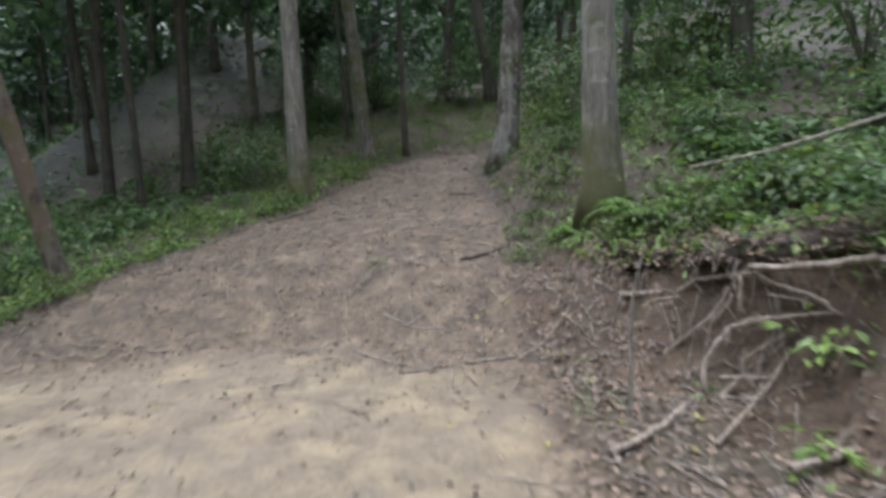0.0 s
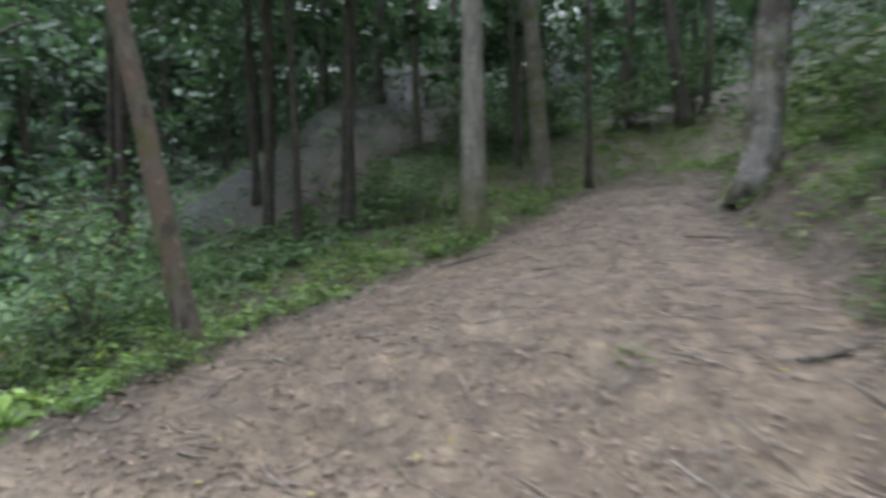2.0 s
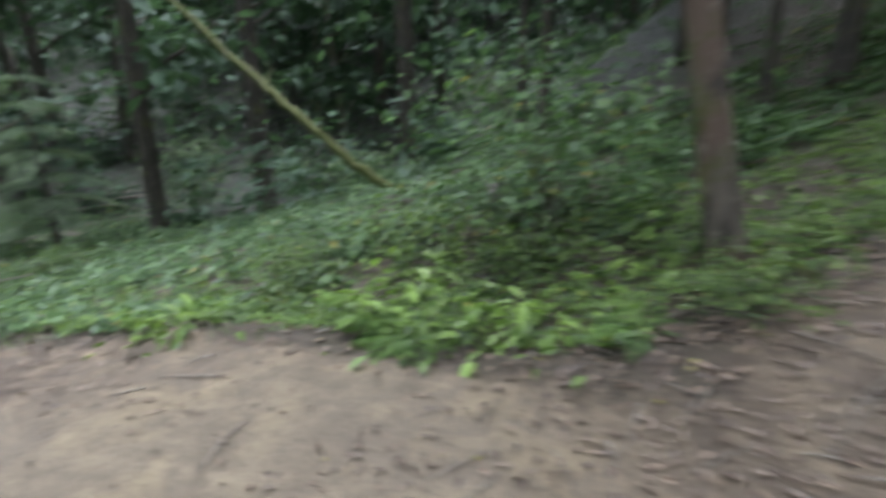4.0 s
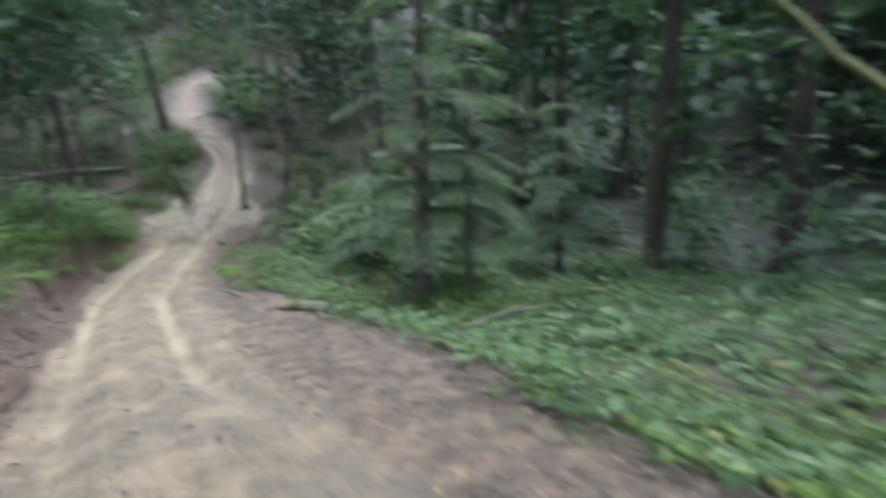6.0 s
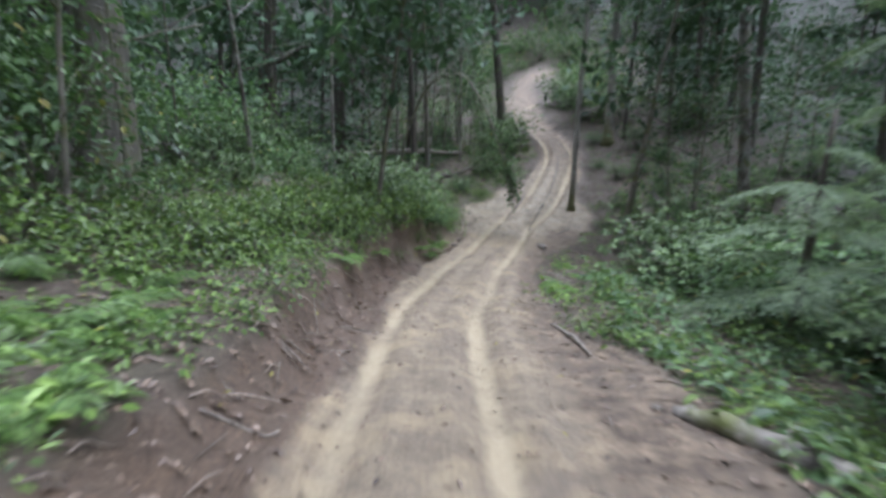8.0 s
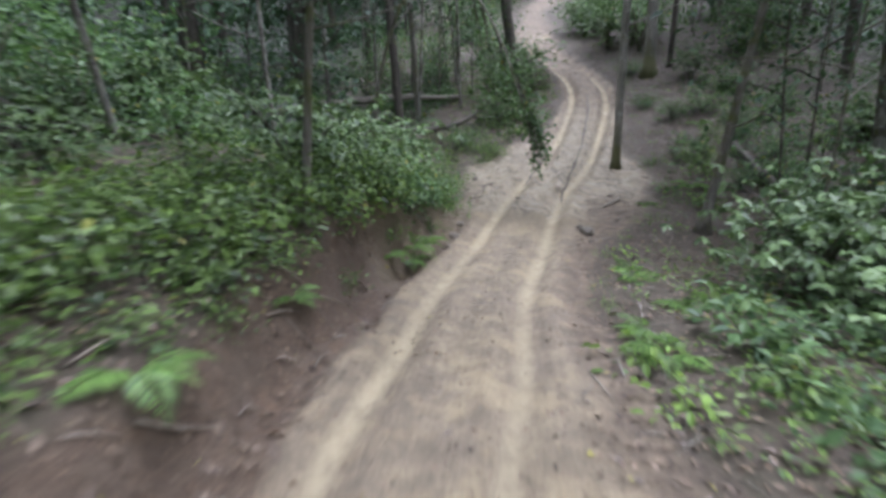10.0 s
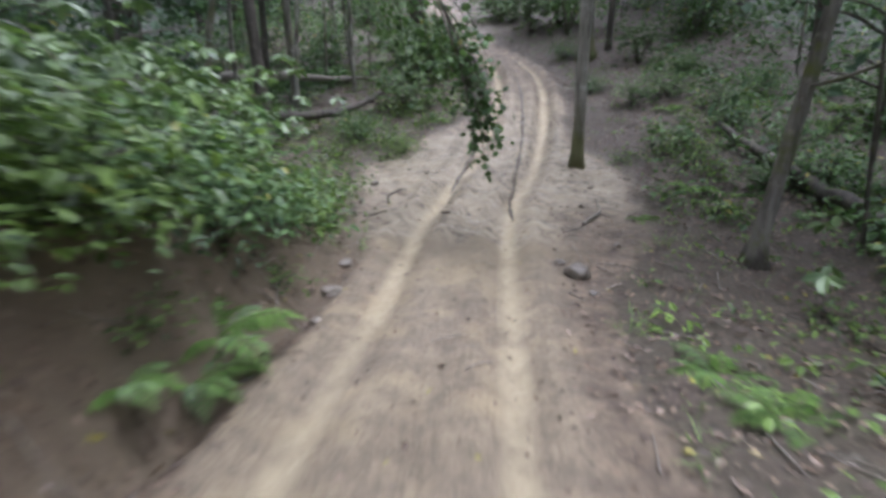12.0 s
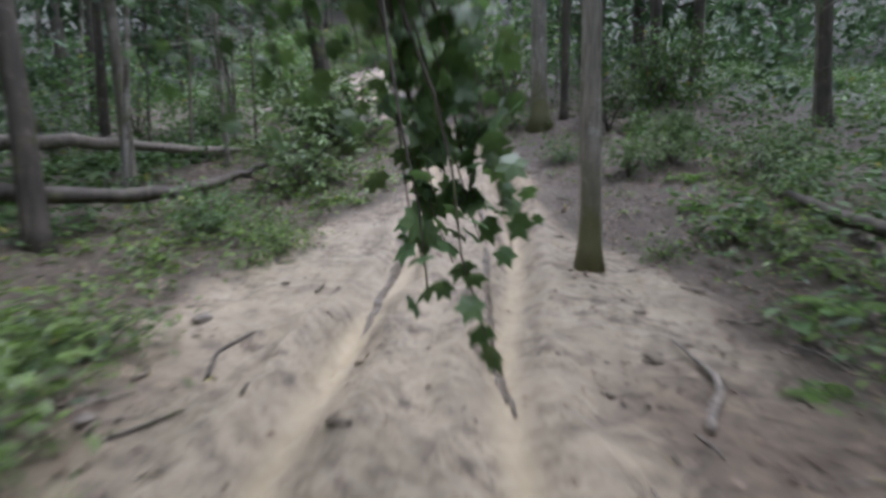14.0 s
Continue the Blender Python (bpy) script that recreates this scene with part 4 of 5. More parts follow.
    # ferns and broad leaves that stand out
    for x, y, kind, size in ((-9.55, -2.75, 8, 0.9), (-9.9, -3.3, 12, 0.9), (-10.6, -3.9, 12, 0.8), (-9.2, -3.4, 12, 1.0), (-18.5, -7.5, 12, 1.0), (-18.2, -7.35, 13, 1.0), (-17.8, -7.3, 13, 0.9),
                             (-17.3, -3.6, 12, 0.9), (-16.9, -3.7, 8, 0.9), (-17.8, -3.9, 12, 0.8), (-16.3, -3.2, 8, 0.8), (-6.9, 5.2, 8, 1.1), (-6.3, 5.5, 9, 1.1), (-7.5, 5.0, 12, 0.9), (-5.7, 5.7, 9, 1.1)):
        set_down(models[kind], x, y, size)
    for x, y, kind, size in ((-8.3, 4.7, 8, 0.9), (-9.0, 3.9, 9, 0.8), (-7.1, 6.0, 8, 1.2), (-5.1, 6.3, 8, 1.0), (-19.9, -4.8, 12, 0.8), (-19.4, -4.5, 13, 1.0), (-20.6, -5.1, 8, 0.7), (-13.9, -5.4, 12, 0.9),
                             (2.05, 4.7, 5, 0.6), (1.75, 5.1, 6, 0.6), (2.55, 3.3, 8, 0.8), (2.2, 2.75, 9, 0.7), (2.2, 5.4, 7, 0.8), (1.3, 6.2, 5, 0.6), (1.2, 7.1, 6, 0.5), (-0.75, 6.05, 9, 0.35)):
        set_down(models[kind], x, y, size)
    for x, y, kind, size in ((1.05, 6.6, 5, 0.6), (0.85, 5.9, 6, 0.45), (1.5, 6.0, 12, 0.8), (1.95, 5.2, 12, 1.2), (2.4, 5.1, 12, 1.1), (2.9, 5.3, 12, 1.2), (3.4, 5.0, 12, 1.2), (2.7, 4.6, 13, 1.1), (2.2, 4.75, 14, 0.6),
                             (3.0, 4.5, 15, 0.8), (2.65, 3.55, 6, 0.4), (2.8, 3.2, 5, 0.45), (1.7, 5.0, 7, 0.5), (-7.95, 3.75, 8, 1.0), (-7.7, 3.95, 9, 1.0), (-8.2, 4.1, 13, 1.3), (-7.9, 4.0, 13, 1.2), (-6.2, 5.1, 12, 1.15), (-6.1, 5.3, 13, 1.2), (-6.5, 5.2, 13, 1.3),
                             (-6.45, 5.15, 9, 1.2), (-5.75, 5.35, 8, 1.1), (-5.95, 5.1, 5, 0.7), (-4.8, 5.7, 13, 1.0), (-5.1, 5.6, 9, 0.9), (-6.65, 5.5, 8, 1.3), (-8.4, 5.2, 15, 0.7), (-8.7, 5.5, 14, 0.8), (-7.6, 6.4, 15, 0.9),
                             (-6.3, 6.6, 14, 0.8), (-9.4, 4.6, 15, 0.7), (-10.2, 3.6, 14, 0.6), (-5.4, 7.2, 14, 0.9), (-4.4, 6.0, 15, 0.5)):
        set_down(models[kind], x, y, size)
    # mixed shrubs on the slope beside the climb
    for x, y, kind, size in ((-28.6, -6.9, 0, 0.4), (-29.2, -6.3, 1, 0.42), (-26.3, -5.8, 7, 0.9), (-26.6, -5.6, 6, 0.9), (-26.0, -5.5, 14, 0.5), (-27.6, -5.0, 3, 0.45), (-25.9, -6.5, 5, 0.7), (-23.7, -5.9, 13, 0.6),
                             (-24.6, -5.7, 6, 0.6), (-25.0, -10.3, 15, 0.5), (-25.3, -10.5, 6, 0.8), (-24.6, -10.4, 5, 0.7), (-22.6, -9.9, 14, 0.6), (-22.3, -10.2, 15, 0.6), (-22.7, -10.3, 7, 0.8)):
        set_down(models[kind], x, y, size)
    for s in np.arange(MUD + 9.0, LINE[-1, 3] - 1.0, 2.2):
        for side in (-1, 1):
            set_down(models[int(g.choice((0, 1, 2, 3, 10, 11)))], *along(s, side * g.uniform(1.9, 6.5)), g.uniform(0.5, 1.15))
    for k in range(30):
        x, y = g.uniform(-31, -23.5), g.uniform(-6.2, -2.0)
        if abs(near_line(LINE, x, y)[1]) > 2.2:
            set_down(models[int(g.choice((12, 13, 5)))], x, y, g.uniform(0.5, 0.95))
    for x, y, kind, size in ((-50.5, -20.0, 10, 1.1), (-52.0, -23.0, 11, 1.2), (-54.0, -20.5, 0, 1.5), (-53.0, -25.5, 1, 1.5), (-56.0, -23.5, 10, 1.4), (-49.0, -25.0, 11, 1.2), (-50.0, -16.5, 1, 1.4), (-57.0, -19.0, 11, 1.4),
                             (-6.7, 7.2, 10, 0.7)):
        set_down(models[kind], x, y, size)
    # leafy shrubs that spill down the bank before the mud
    for s, d, kind, size in ((31.2, 1.6, 14, 0.8), (31.9, 1.55, 15, 0.85), (32.6, 1.5, 2, 0.6), (33.3, 1.45, 3, 0.55), (34.0, 1.5, 4, 0.5), (32.2, 1.3, 6, 0.5), (33.7, 1.25, 5, 0.5), (30.6, 1.35, 7, 0.5), (29.6, 1.4, 13, 0.8)):
        set_down(models[kind], *along(s, d), size)
    # ferns on the bank and low plants below the trail
    for x, y, kind, size in ((-10.2, -5.4, 12, 1.3), (-9.95, -3.7, 12, 1.2), (-9.7, -4.3, 12, 1.2), (-9.75, -2.85, 12, 0.8), (-9.3, -2.95, 12, 1.1), (-10.4, -4.0, 13, 1.3), (-9.0, -3.6, 12, 1.2), (-10.9, -4.6, 12, 1.1),
                             (-14.3, 0.95, 7, 1.0), (-14.1, 0.4, 6, 0.9), (-13.6, 1.25, 5, 1.0), (-14.4, 1.7, 15, 0.7), (-13.9, 0.9, 12, 0.9), (-16.6, 1.5, 14, 0.9), (-14.9, 3.5, 15, 0.9), (-13.4, 1.8, 14, 0.7),
                             (-14.6, 0.2, 7, 0.9), (-15.0, 0.6, 6, 0.9), (-13.8, 2.4, 15, 0.8), (-12.9, 2.1, 8, 0.9), (-13.2, 0.9, 7, 0.7), (-18.6, -3.7, 12, 0.9), (-18.9, -3.5, 7, 0.8)):
        set_down(models[kind], x, y, size)
    for k in range(12):
        x, y = g.uniform(-33, -24.5), g.uniform(-6.4, -0.5)
        if abs(near_line(LINE, x, y)[1]) > 2.4:
            set_down(models[int(g.choice((0, 1, 2, 5, 6, 7, 12, 13)))], x, y, g.uniform(0.3, 0.6))
    hemlock("brown-barked hemlock below the trail with feathery drooping boughs", -15.1, 1.05, 6.5, 2.1, 15, 0.16, 0.33, GREY_BARK)
    hemlock("slim hemlock among bright undergrowth", -16.0, 1.8, 5.5, 1.6, 16, 0.075, 0.35, GREY_BARK)
    for x, y in ((-17.4, -0.3), (-19.0, 1.0), (-18.6, 3.8)):
        hemlock("young hemlock with feathery drooping boughs", x, y, 4.2 + 0.9 * math.sin(x * 3), 1.9, int(-x * 10))
    for o in models:
        for part_of in (*o.children_recursive, o):
            bpy.data.objects.remove(part_of)


place_undergrowth()


def strip(line, n, low, high, reach, g):
    """n places within reach of a line, between two running lengths."""
    k = np.clip(np.searchsorted(line[:, 3], g.uniform(low, high, n)), 1, len(line) - 1)
    way = line[k, :2] - line[k - 1, :2]
    way /= np.hypot(way[:, 0], way[:, 1])[:, None]
    d = g.uniform(-reach, reach, n)
    return line[k, :2] + np.c_[-way[:, 1], way[:, 0]] * d[:, None]


def ground_cover():
    """Countless small herbs, seedlings and grass blades; dead leaves on the trail; far undergrowth."""
    g = np.random.default_rng(5)
    near, wide, tufts, leaves = [], [], [], []
    end = MUD + 14.0
    for x, y in np.vstack([strip(LINE, 29000, START - 3, end, 7.5, g), strip(SPUR_LINE, 22000, 0, 19, 7.5, g)]):
        thick = 0.5 + 0.5 * bumps(x, y, 1.7) + 0.35 * bumps(x, y, 0.6)
        z, dirt, rut, mud, cut, pale = quick(x, y)
        if dirt > 0.12 * g.uniform() + 0.02 or cut > 0.35 * g.uniform():
            continue
        _, d, s = near_line(LINE, x, y)
        if -3.2 + 2.0 * smooth(CUT + 9, CUT + 7, s) - 4.0 * smooth(MUD - 8, MUD - 6, s) < d < 0 and s > CUT + 5.0:
            thick *= 0.5 - 0.2 * smooth(CUT + 10, CUT + 13, s) - 0.12 * smooth(MUD - 5, MUD - 3, s)
        if d > 0 and CUT - 4.0 < s < CUT + 9.0 or x > 0.3 and 5.5 < y < 17.0:
            thick *= 0.5
        close = min(abs(d), abs(near_line(SPUR_LINE, x, y)[1]))
        if g.uniform() < (math.exp(-max(0, close - 2.0) / 4.0) + 0.2) * thick * 1.4:
            (near if close < 4.4 else wide).append((x, y, z))
    for x, y in np.c_[g.uniform(-50, 10, 21000), g.uniform(-30, 30, 21000)]:
        d = min(abs(near_line(LINE, x, y)[1]), abs(near_line(SPUR_LINE, x, y)[1]))
        if 4.6 < d < 26 and 0.3 + 0.6 * bumps(x, y, 2.5) > g.uniform(-0.3, 0.7):
            wide.append((x, y, quick(x, y)[0]))
    for x, y in np.c_[g.uniform(-34, -2, 7500), g.uniform(10, 42, 7500)]:
        if abs(near_line(SPUR_LINE, x, y)[1]) > 2.6 and 0.5 + 0.7 * bumps(x, y, 2.1) > g.uniform():
            wide.append((x, y, quick(x, y)[0]))
    for x, y in np.c_[g.uniform(-46, -24, 6000), g.uniform(-7, 6, 6000)]:
        if abs(near_line(LINE, x, y)[1]) > 2.4 and 0.45 + 0.7 * bumps(x, y, 1.5) > g.uniform():
            wide.append((x, y, quick(x, y)[0]))
    slope = []
    for x, y in np.c_[g.uniform(-25, -8, 12000), g.uniform(-3.5, 13, 12000)]:
        z, dirt, rut, mud, cut, pale = quick(x, y)
        d = near_line(LINE, x, y)[1]
        if dirt < 0.05 and -12 < d < -2.2 and 0.55 + 0.5 * bumps(x, y, 1.6) > g.uniform():
            slope.append((x, y, z))
    for group, name, leaf, sizes, tall in ((slope, "slope_herbs", SMALL, (0.08, 0.17), 0.3), (near, "herbs", OVAL, (0.04, 0.095), 0.2), (wide, "woodland_herbs", SMALL, (0.09, 0.19), 0.34)):
        root = np.array(group)
        k = 6 if group is near else 5
        n = len(root) * k
        at = np.repeat(root, k, axis=0)
        aim = np.tile(np.arange(k) * 2 * np.pi / k, len(root)) + np.repeat(g.uniform(0, 6.28, len(root)), k) + g.normal(0, 0.3, n)
        hi = np.repeat(g.uniform(0.25, 1.0, len(root)), k) * g.uniform(0.4, 1.1, n) * tall
        at = at + np.c_[np.cos(aim) * 0.05, np.sin(aim) * 0.05, hi]
        v, t = foliage(at, aim, g.normal(-0.15, 0.35, n), g.uniform(*sizes, n) * np.repeat(g.uniform(0.6, 1.3, len(root)), k), leaf, g.normal(0, 0.25, n))
        tagged(new(name, triangles(name, v, t, VERGE_LEAF if group is near else BUSH_LEAF)), "dense low green woodland herbs covering the forest floor", "plants", kind="stuff")
    # grass along the edges
    for x, y in np.vstack([strip(LINE, 5000, START - 2, MUD, 3.5, g), strip(SPUR_LINE, 2000, 0, 14, 3.5, g)]):
        z, dirt, rut, mud, cut, pale = quick(x, y)
        if (0.02 < dirt < 0.5 or (dirt < 0.1 and g.uniform() < 0.12)) and cut < 0.2 and g.uniform() < 0.8 and bumps(x, y, 1.1) > -0.1:
            tufts.append((x, y, z))
    root = np.array(tufts)
    at = np.repeat(root, 9, axis=0) + np.c_[g.normal(0, 0.05, (len(root) * 9, 2)), np.zeros(len(root) * 9)]
    n = len(at)
    v, t = foliage(at, g.uniform(0, 6.28, n), g.normal(0.6, 0.35, n), g.uniform(0.06, 0.2, n), BLADE)
    tagged(new("grass", triangles("grass", v, t, FERN_LEAF)), "thin green grass blades along the trail edge", "grass", kind="stuff")
    # fallen leaves
    for x, y in np.vstack([strip(LINE, 105000, START - 2, end, 4.6, g), strip(SPUR_LINE, 60000, 0, 17, 3.6, g), np.c_[g.uniform(0.7, 3.2, 3200), g.uniform(2.4, 6.0, 3200)]]):
        z, dirt, rut, mud, cut, pale = quick(x, y)
        lie = (1.0 - 0.88 * pale) * (1 - mud) * (1 - rut) * (0.7 + 0.7 * bumps(x, y, 0.7)) + 0.05
        if g.uniform() < lie:
            leaves.append((x, y, z + 0.012, 1.0 + 0.2 * (dirt < 0.6)))
    for x, y in strip(LINE, 16000, CUT - 3, MUD - 2, 2.4, g):
        z, dirt, rut, mud, cut, pale = quick(x, y)
        if cut > 0.06 and g.uniform() < 0.75:
            leaves.append((x, y, z + 0.01, 0.85))
    big = np.array(leaves)[:, 3]
    at = np.array(leaves)[:, :3]
    n = len(at)
    # each leaf lies along the slope
    xs, ys, h = GRID["x"], GRID["y"], GRID["all"][..., 0]
    i, j = np.clip(np.searchsorted(xs, at[:, 0]) - 1, 0, len(xs) - 2), np.clip(np.searchsorted(ys, at[:, 1]) - 1, 0, len(ys) - 2)
    slope = np.c_[(h[i + 1, j] - h[i, j]) / (xs[i + 1] - xs[i]), (h[i, j + 1] - h[i, j]) / (ys[j + 1] - ys[j])]
    aim = g.uniform(0, 6.28, n)
    ahead = slope[:, 0] * np.cos(aim) + slope[:, 1] * np.sin(aim)
    aside = slope[:, 1] * np.cos(aim) - slope[:, 0] * np.sin(aim)
    v, t = foliage(at, aim, np.arctan(ahead) + g.normal(0.08, 0.2, n), g.uniform(0.02, 0.065, n) * big, SMALL, np.arctan(aside) + g.normal(0, 0.35, n))
    tagged(new("leaf_litter", triangles("leaf_litter", v, t, LITTER_LEAF)), "scattered dead brown leaves lying on wet earth", "leaves", kind="stuff")
    # broken twigs
    s, scraps = Shape(), Shape()
    for x, y in np.vstack([strip(LINE, 1500, START - 1, end, 3.6, g), strip(SPUR_LINE, 900, 0, 12, 3.2, g), np.c_[g.uniform(0.9, 2.9, 220), g.uniform(2.4, 5.2, 220)]]):
        z, dirt, rut, mud, cut, pale = quick(x, y)
        if rut > 0.2 or mud > 0.4 or g.uniform() < 0.85 * pale:
            continue
        a, far = g.uniform(0, 6.28), g.uniform(0.06, 0.22)
        dx, dy = math.cos(a) * far, math.sin(a) * far
        q = [(x + k * dx, y + k * dy, quick(x + k * dx, y + k * dy)[0] + 0.012 + 0.02 * (k == 0) * g.uniform()) for k in (-1, 0, 1)]
        s.add(*tube(q, np.array((1.0, 0.9, 0.5)) * g.uniform(0.003, 0.008), 4, 0.1))
    # clods and sodden scraps of wood in the mud
    for x, y in strip(LINE, 900, MUD - 2.5, MUD + 5.0, 2.6, g):
        z, dirt, rut, mud, cut, pale = quick(x, y)
        d = near_line(LINE, x, y)[1]
        if mud < 0.25 or rut > 0.25 or g.uniform() > 0.05 + 0.3 * smooth(0.7, 1.6, abs(d)):
            continue
        a, far = g.uniform(0, 6.28), 0.02 + 0.14 * g.uniform() ** 3
        dx, dy = math.cos(a) * far, math.sin(a) * far
        q = [(x + k * dx, y + k * dy, quick(x + k * dx, y + k * dy)[0] + 0.006 + g.uniform(0, 0.012)) for k in (-1, -0.3, 0.4, 1)]
        q = np.array(q) + g.normal(0, 0.16 * far, (4, 3)) * (1, 1, 0.2)
        scraps.add(*tube(q, g.uniform(0.35, 1.1, 4) * (0.004 + 0.016 * g.uniform() ** 2), 5, 0.7, seed=int(g.integers(999))))
    tagged(new("mud_scraps", scraps.mesh("mud_scraps", WET_CLAY_AND_SHADE, True)), "dark clods and sodden wood scraps lying in pale mud", "debris", kind="stuff")
    tagged(new("twigs", s.mesh("twigs", DEAD_WOOD, True)), "small broken brown twigs scattered over the litter", "twigs", kind="stuff")
    # undergrowth deep in the wood
    shrubs, tops = [], []
    for x, y in np.c_[g.uniform(-100, 50, 12000), g.uniform(-70, 78, 12000)]:
        d = min(abs(near_line(LINE, x, y)[1]), abs(near_line(SPUR_LINE, x, y)[1]))
        if (x > 12 and y < 0) or (x > -8 and y < -18):
            continue
        if ((-26 < x < -4 and 8 < y < 27) or (-42 < x < -26 and -7 < y < 4)) and g.uniform() < 0.4:
            continue
        if 8.0 < d < 34 and len(shrubs) < 1600:
            shrubs.append((x, y, quick(x, y)[0]))
        elif 22 < d < 46 and len(tops) < 1500:
            tops.append((x, y, quick(x, y)[0]))
    root = np.array(shrubs)
    k = 52
    hi = np.repeat(g.uniform(0.7, 3.6, len(root)), k)
    n = len(root) * k
    at = np.repeat(root, k, axis=0) + np.c_[g.normal(0, 0.33, (n, 2)) * (0.5 + 0.5 * hi)[:, None], hi * g.uniform(0.05, 1.0, n)]
    v, t = foliage(at, g.uniform(0, 6.28, n), g.normal(-0.25, 0.4, n), g.uniform(0.17, 0.42, n), SMALL, g.normal(0, 0.4, n))
    tagged(new("undergrowth", triangles("undergrowth", v, t, CROWN_LEAF)), "dense dark green undergrowth deep in the wood", "undergrowth", kind="stuff")
    # the closed wall of the wood far off
    root = np.array(tops)
    k = 64
    n = len(root) * k
    at = np.repeat(root, k, axis=0) + np.c_[g.normal(0, 1.5, (n, 2)), np.repeat(g.uniform(9, 19, len(root)), k) * g.uniform(0, 1, n) ** 1.05]
    v, t = foliage(at, g.uniform(0, 6.28, n), g.normal(-0.4, 0.5, n), g.uniform(0.5, 1.15, n), SMALL, g.normal(0, 0.5, n))
    tagged(new("distant_woods", triangles("distant_woods", v, t, CROWN_LEAF)), "dense dark green woods closing the distance", "woods", kind="stuff")


ground_cover()

# ---- fallen wood, roots, stones and the overhanging bough ----
def limb_thing(name, points, radii, material, label, category, twigs=(), sides=9, rough=0.12, seed=0, group=""):
    """A fallen limb or log through points in the world, with side twigs as parts."""
    p = np.array(points, float)
    root = thing(name, *p[0], label, category, group)
    u = np.linspace(0, len(p) - 1, max(8, len(p) * 5))
    i = np.clip(u.astype(int), 0, len(p) - 2)
    f = (u - i)[:, None]
    line = p[i] * (1 - f) + p[i + 1] * f
    for _ in range(2):
        line[1:-1] = (line[:-2] + 2 * line[1:-1] + line[2:]) / 4
    g = np.random.default_rng(seed)
    line[1:-1] += g.normal(0, 0.18 * radii[0], line[1:-1].shape)
    r = np.interp(np.linspace(0, 1, len(line)), np.linspace(0, 1, len(radii)), radii)
    part("stem", Shape().add(*tube(line - p[0], r, sides, rough, seed=seed)).mesh("stem", material, True), root)
    for at, way, far, rad in twigs:
        s = line[int(at * (len(line) - 1))] - p[0]
        v = np.linspace(0, 1, 6)[:, None]
        q = s + v * np.array(way) * far + g.normal(0, 0.04, (6, 3)) * v * far
        part("twig", Shape().add(*tube(q, np.linspace(rad, rad * 0.25, 6), 6, 0.1, seed=seed + 1)).mesh("twig", material, True), root)
    return root


def on_ground(x, y, up=0.0):
    return (x, y, quick(x, y)[0] + up)


def fallen_wood():
    # mossy trunk leaning out of the undergrowth
    limb_thing("leaning_dead_trunk", [on_ground(-10.5, 9.6, -0.1), (-11.1, 8.51, -0.64), (-11.58, 7.72, 0.06), (-12.4, 7.1, 0.95), (-13.1, 6.62, 1.65), (-14.2, 5.7, 3.0)], (0.1, 0.085, 0.075, 0.068, 0.058, 0.035), MOSSY_BARK,
               "mossy yellow-green dead trunk leaning over the undergrowth", "dead tree", [(0.5, (0.2, -0.3, 0.9), 0.7, 0.02), (0.7, (-0.6, 0.3, 0.5), 0.8, 0.02)], seed=301)
    limb_thing("fallen_log", [on_ground(-7.9, 7.6, 0.12), on_ground(-8.8, 8.3, 0.15), on_ground(-10.4, 9.0, 0.12)], (0.09, 0.08, 0.05), DARK_BARK, "dark rotten log lying in the undergrowth", "log", seed=302)
    # log at the lower edge of the trail
    limb_thing("fallen_log", [on_ground(-12.95, -0.75, 0.0), on_ground(-12.9, -0.35, 0.03), on_ground(-12.7, 0.35, 0.04), on_ground(-12.35, 1.2, 0.0)], (0.06, 0.1, 0.095, 0.06), GREY_BARK,
               "grey weathered log lying along the trail edge", "log", [(0.5, (-0.6, 0.2, 0.45), 0.35, 0.02)], seed=303)
    limb_thing("fallen_branch", [on_ground(-14.9, -2.65, 0.03), on_ground(-14.35, -2.1, 0.05), on_ground(-13.9, -1.75, 0.03)], (0.025, 0.022, 0.012), DEAD_WOOD, "thin brown stick lying at the trail edge", "branch", seed=304)
    limb_thing("fallen_branch", [on_ground(-11.7, 1.9, 0.25), on_ground(-12.4, 2.6, 0.5), on_ground(-13.3, 3.2, 0.45)], (0.016, 0.014, 0.006), DEAD_WOOD, "thin pale dead branch caught in plants", "branch",
               [(0.4, (-0.5, 0.8, 0.2), 0.6, 0.008)], seed=305)
    # brush heap in the valley
    g = np.random.default_rng(9)
    for k in range(16):
        x, y, a = -22.5 + g.uniform(-2.2, 2.2), 4.6 + g.uniform(-1.8, 2.2), g.normal(1.2, 0.35)
        far = g.uniform(1.2, 2.6)
        dx, dy = math.cos(a) * far / 2, math.sin(a) * far / 2
        limb_thing("fallen_branch", [on_ground(x - dx, y - dy, 0.06), on_ground(x, y, g.uniform(0.08, 0.35)), on_ground(x + dx, y + dy, 0.05)], (g.uniform(0.03, 0.06), 0.035, 0.012), DEAD_WOOD,
                   "dead grey branch in a heap on the forest floor", "branch", seed=310 + k, sides=6, group="brush heap")
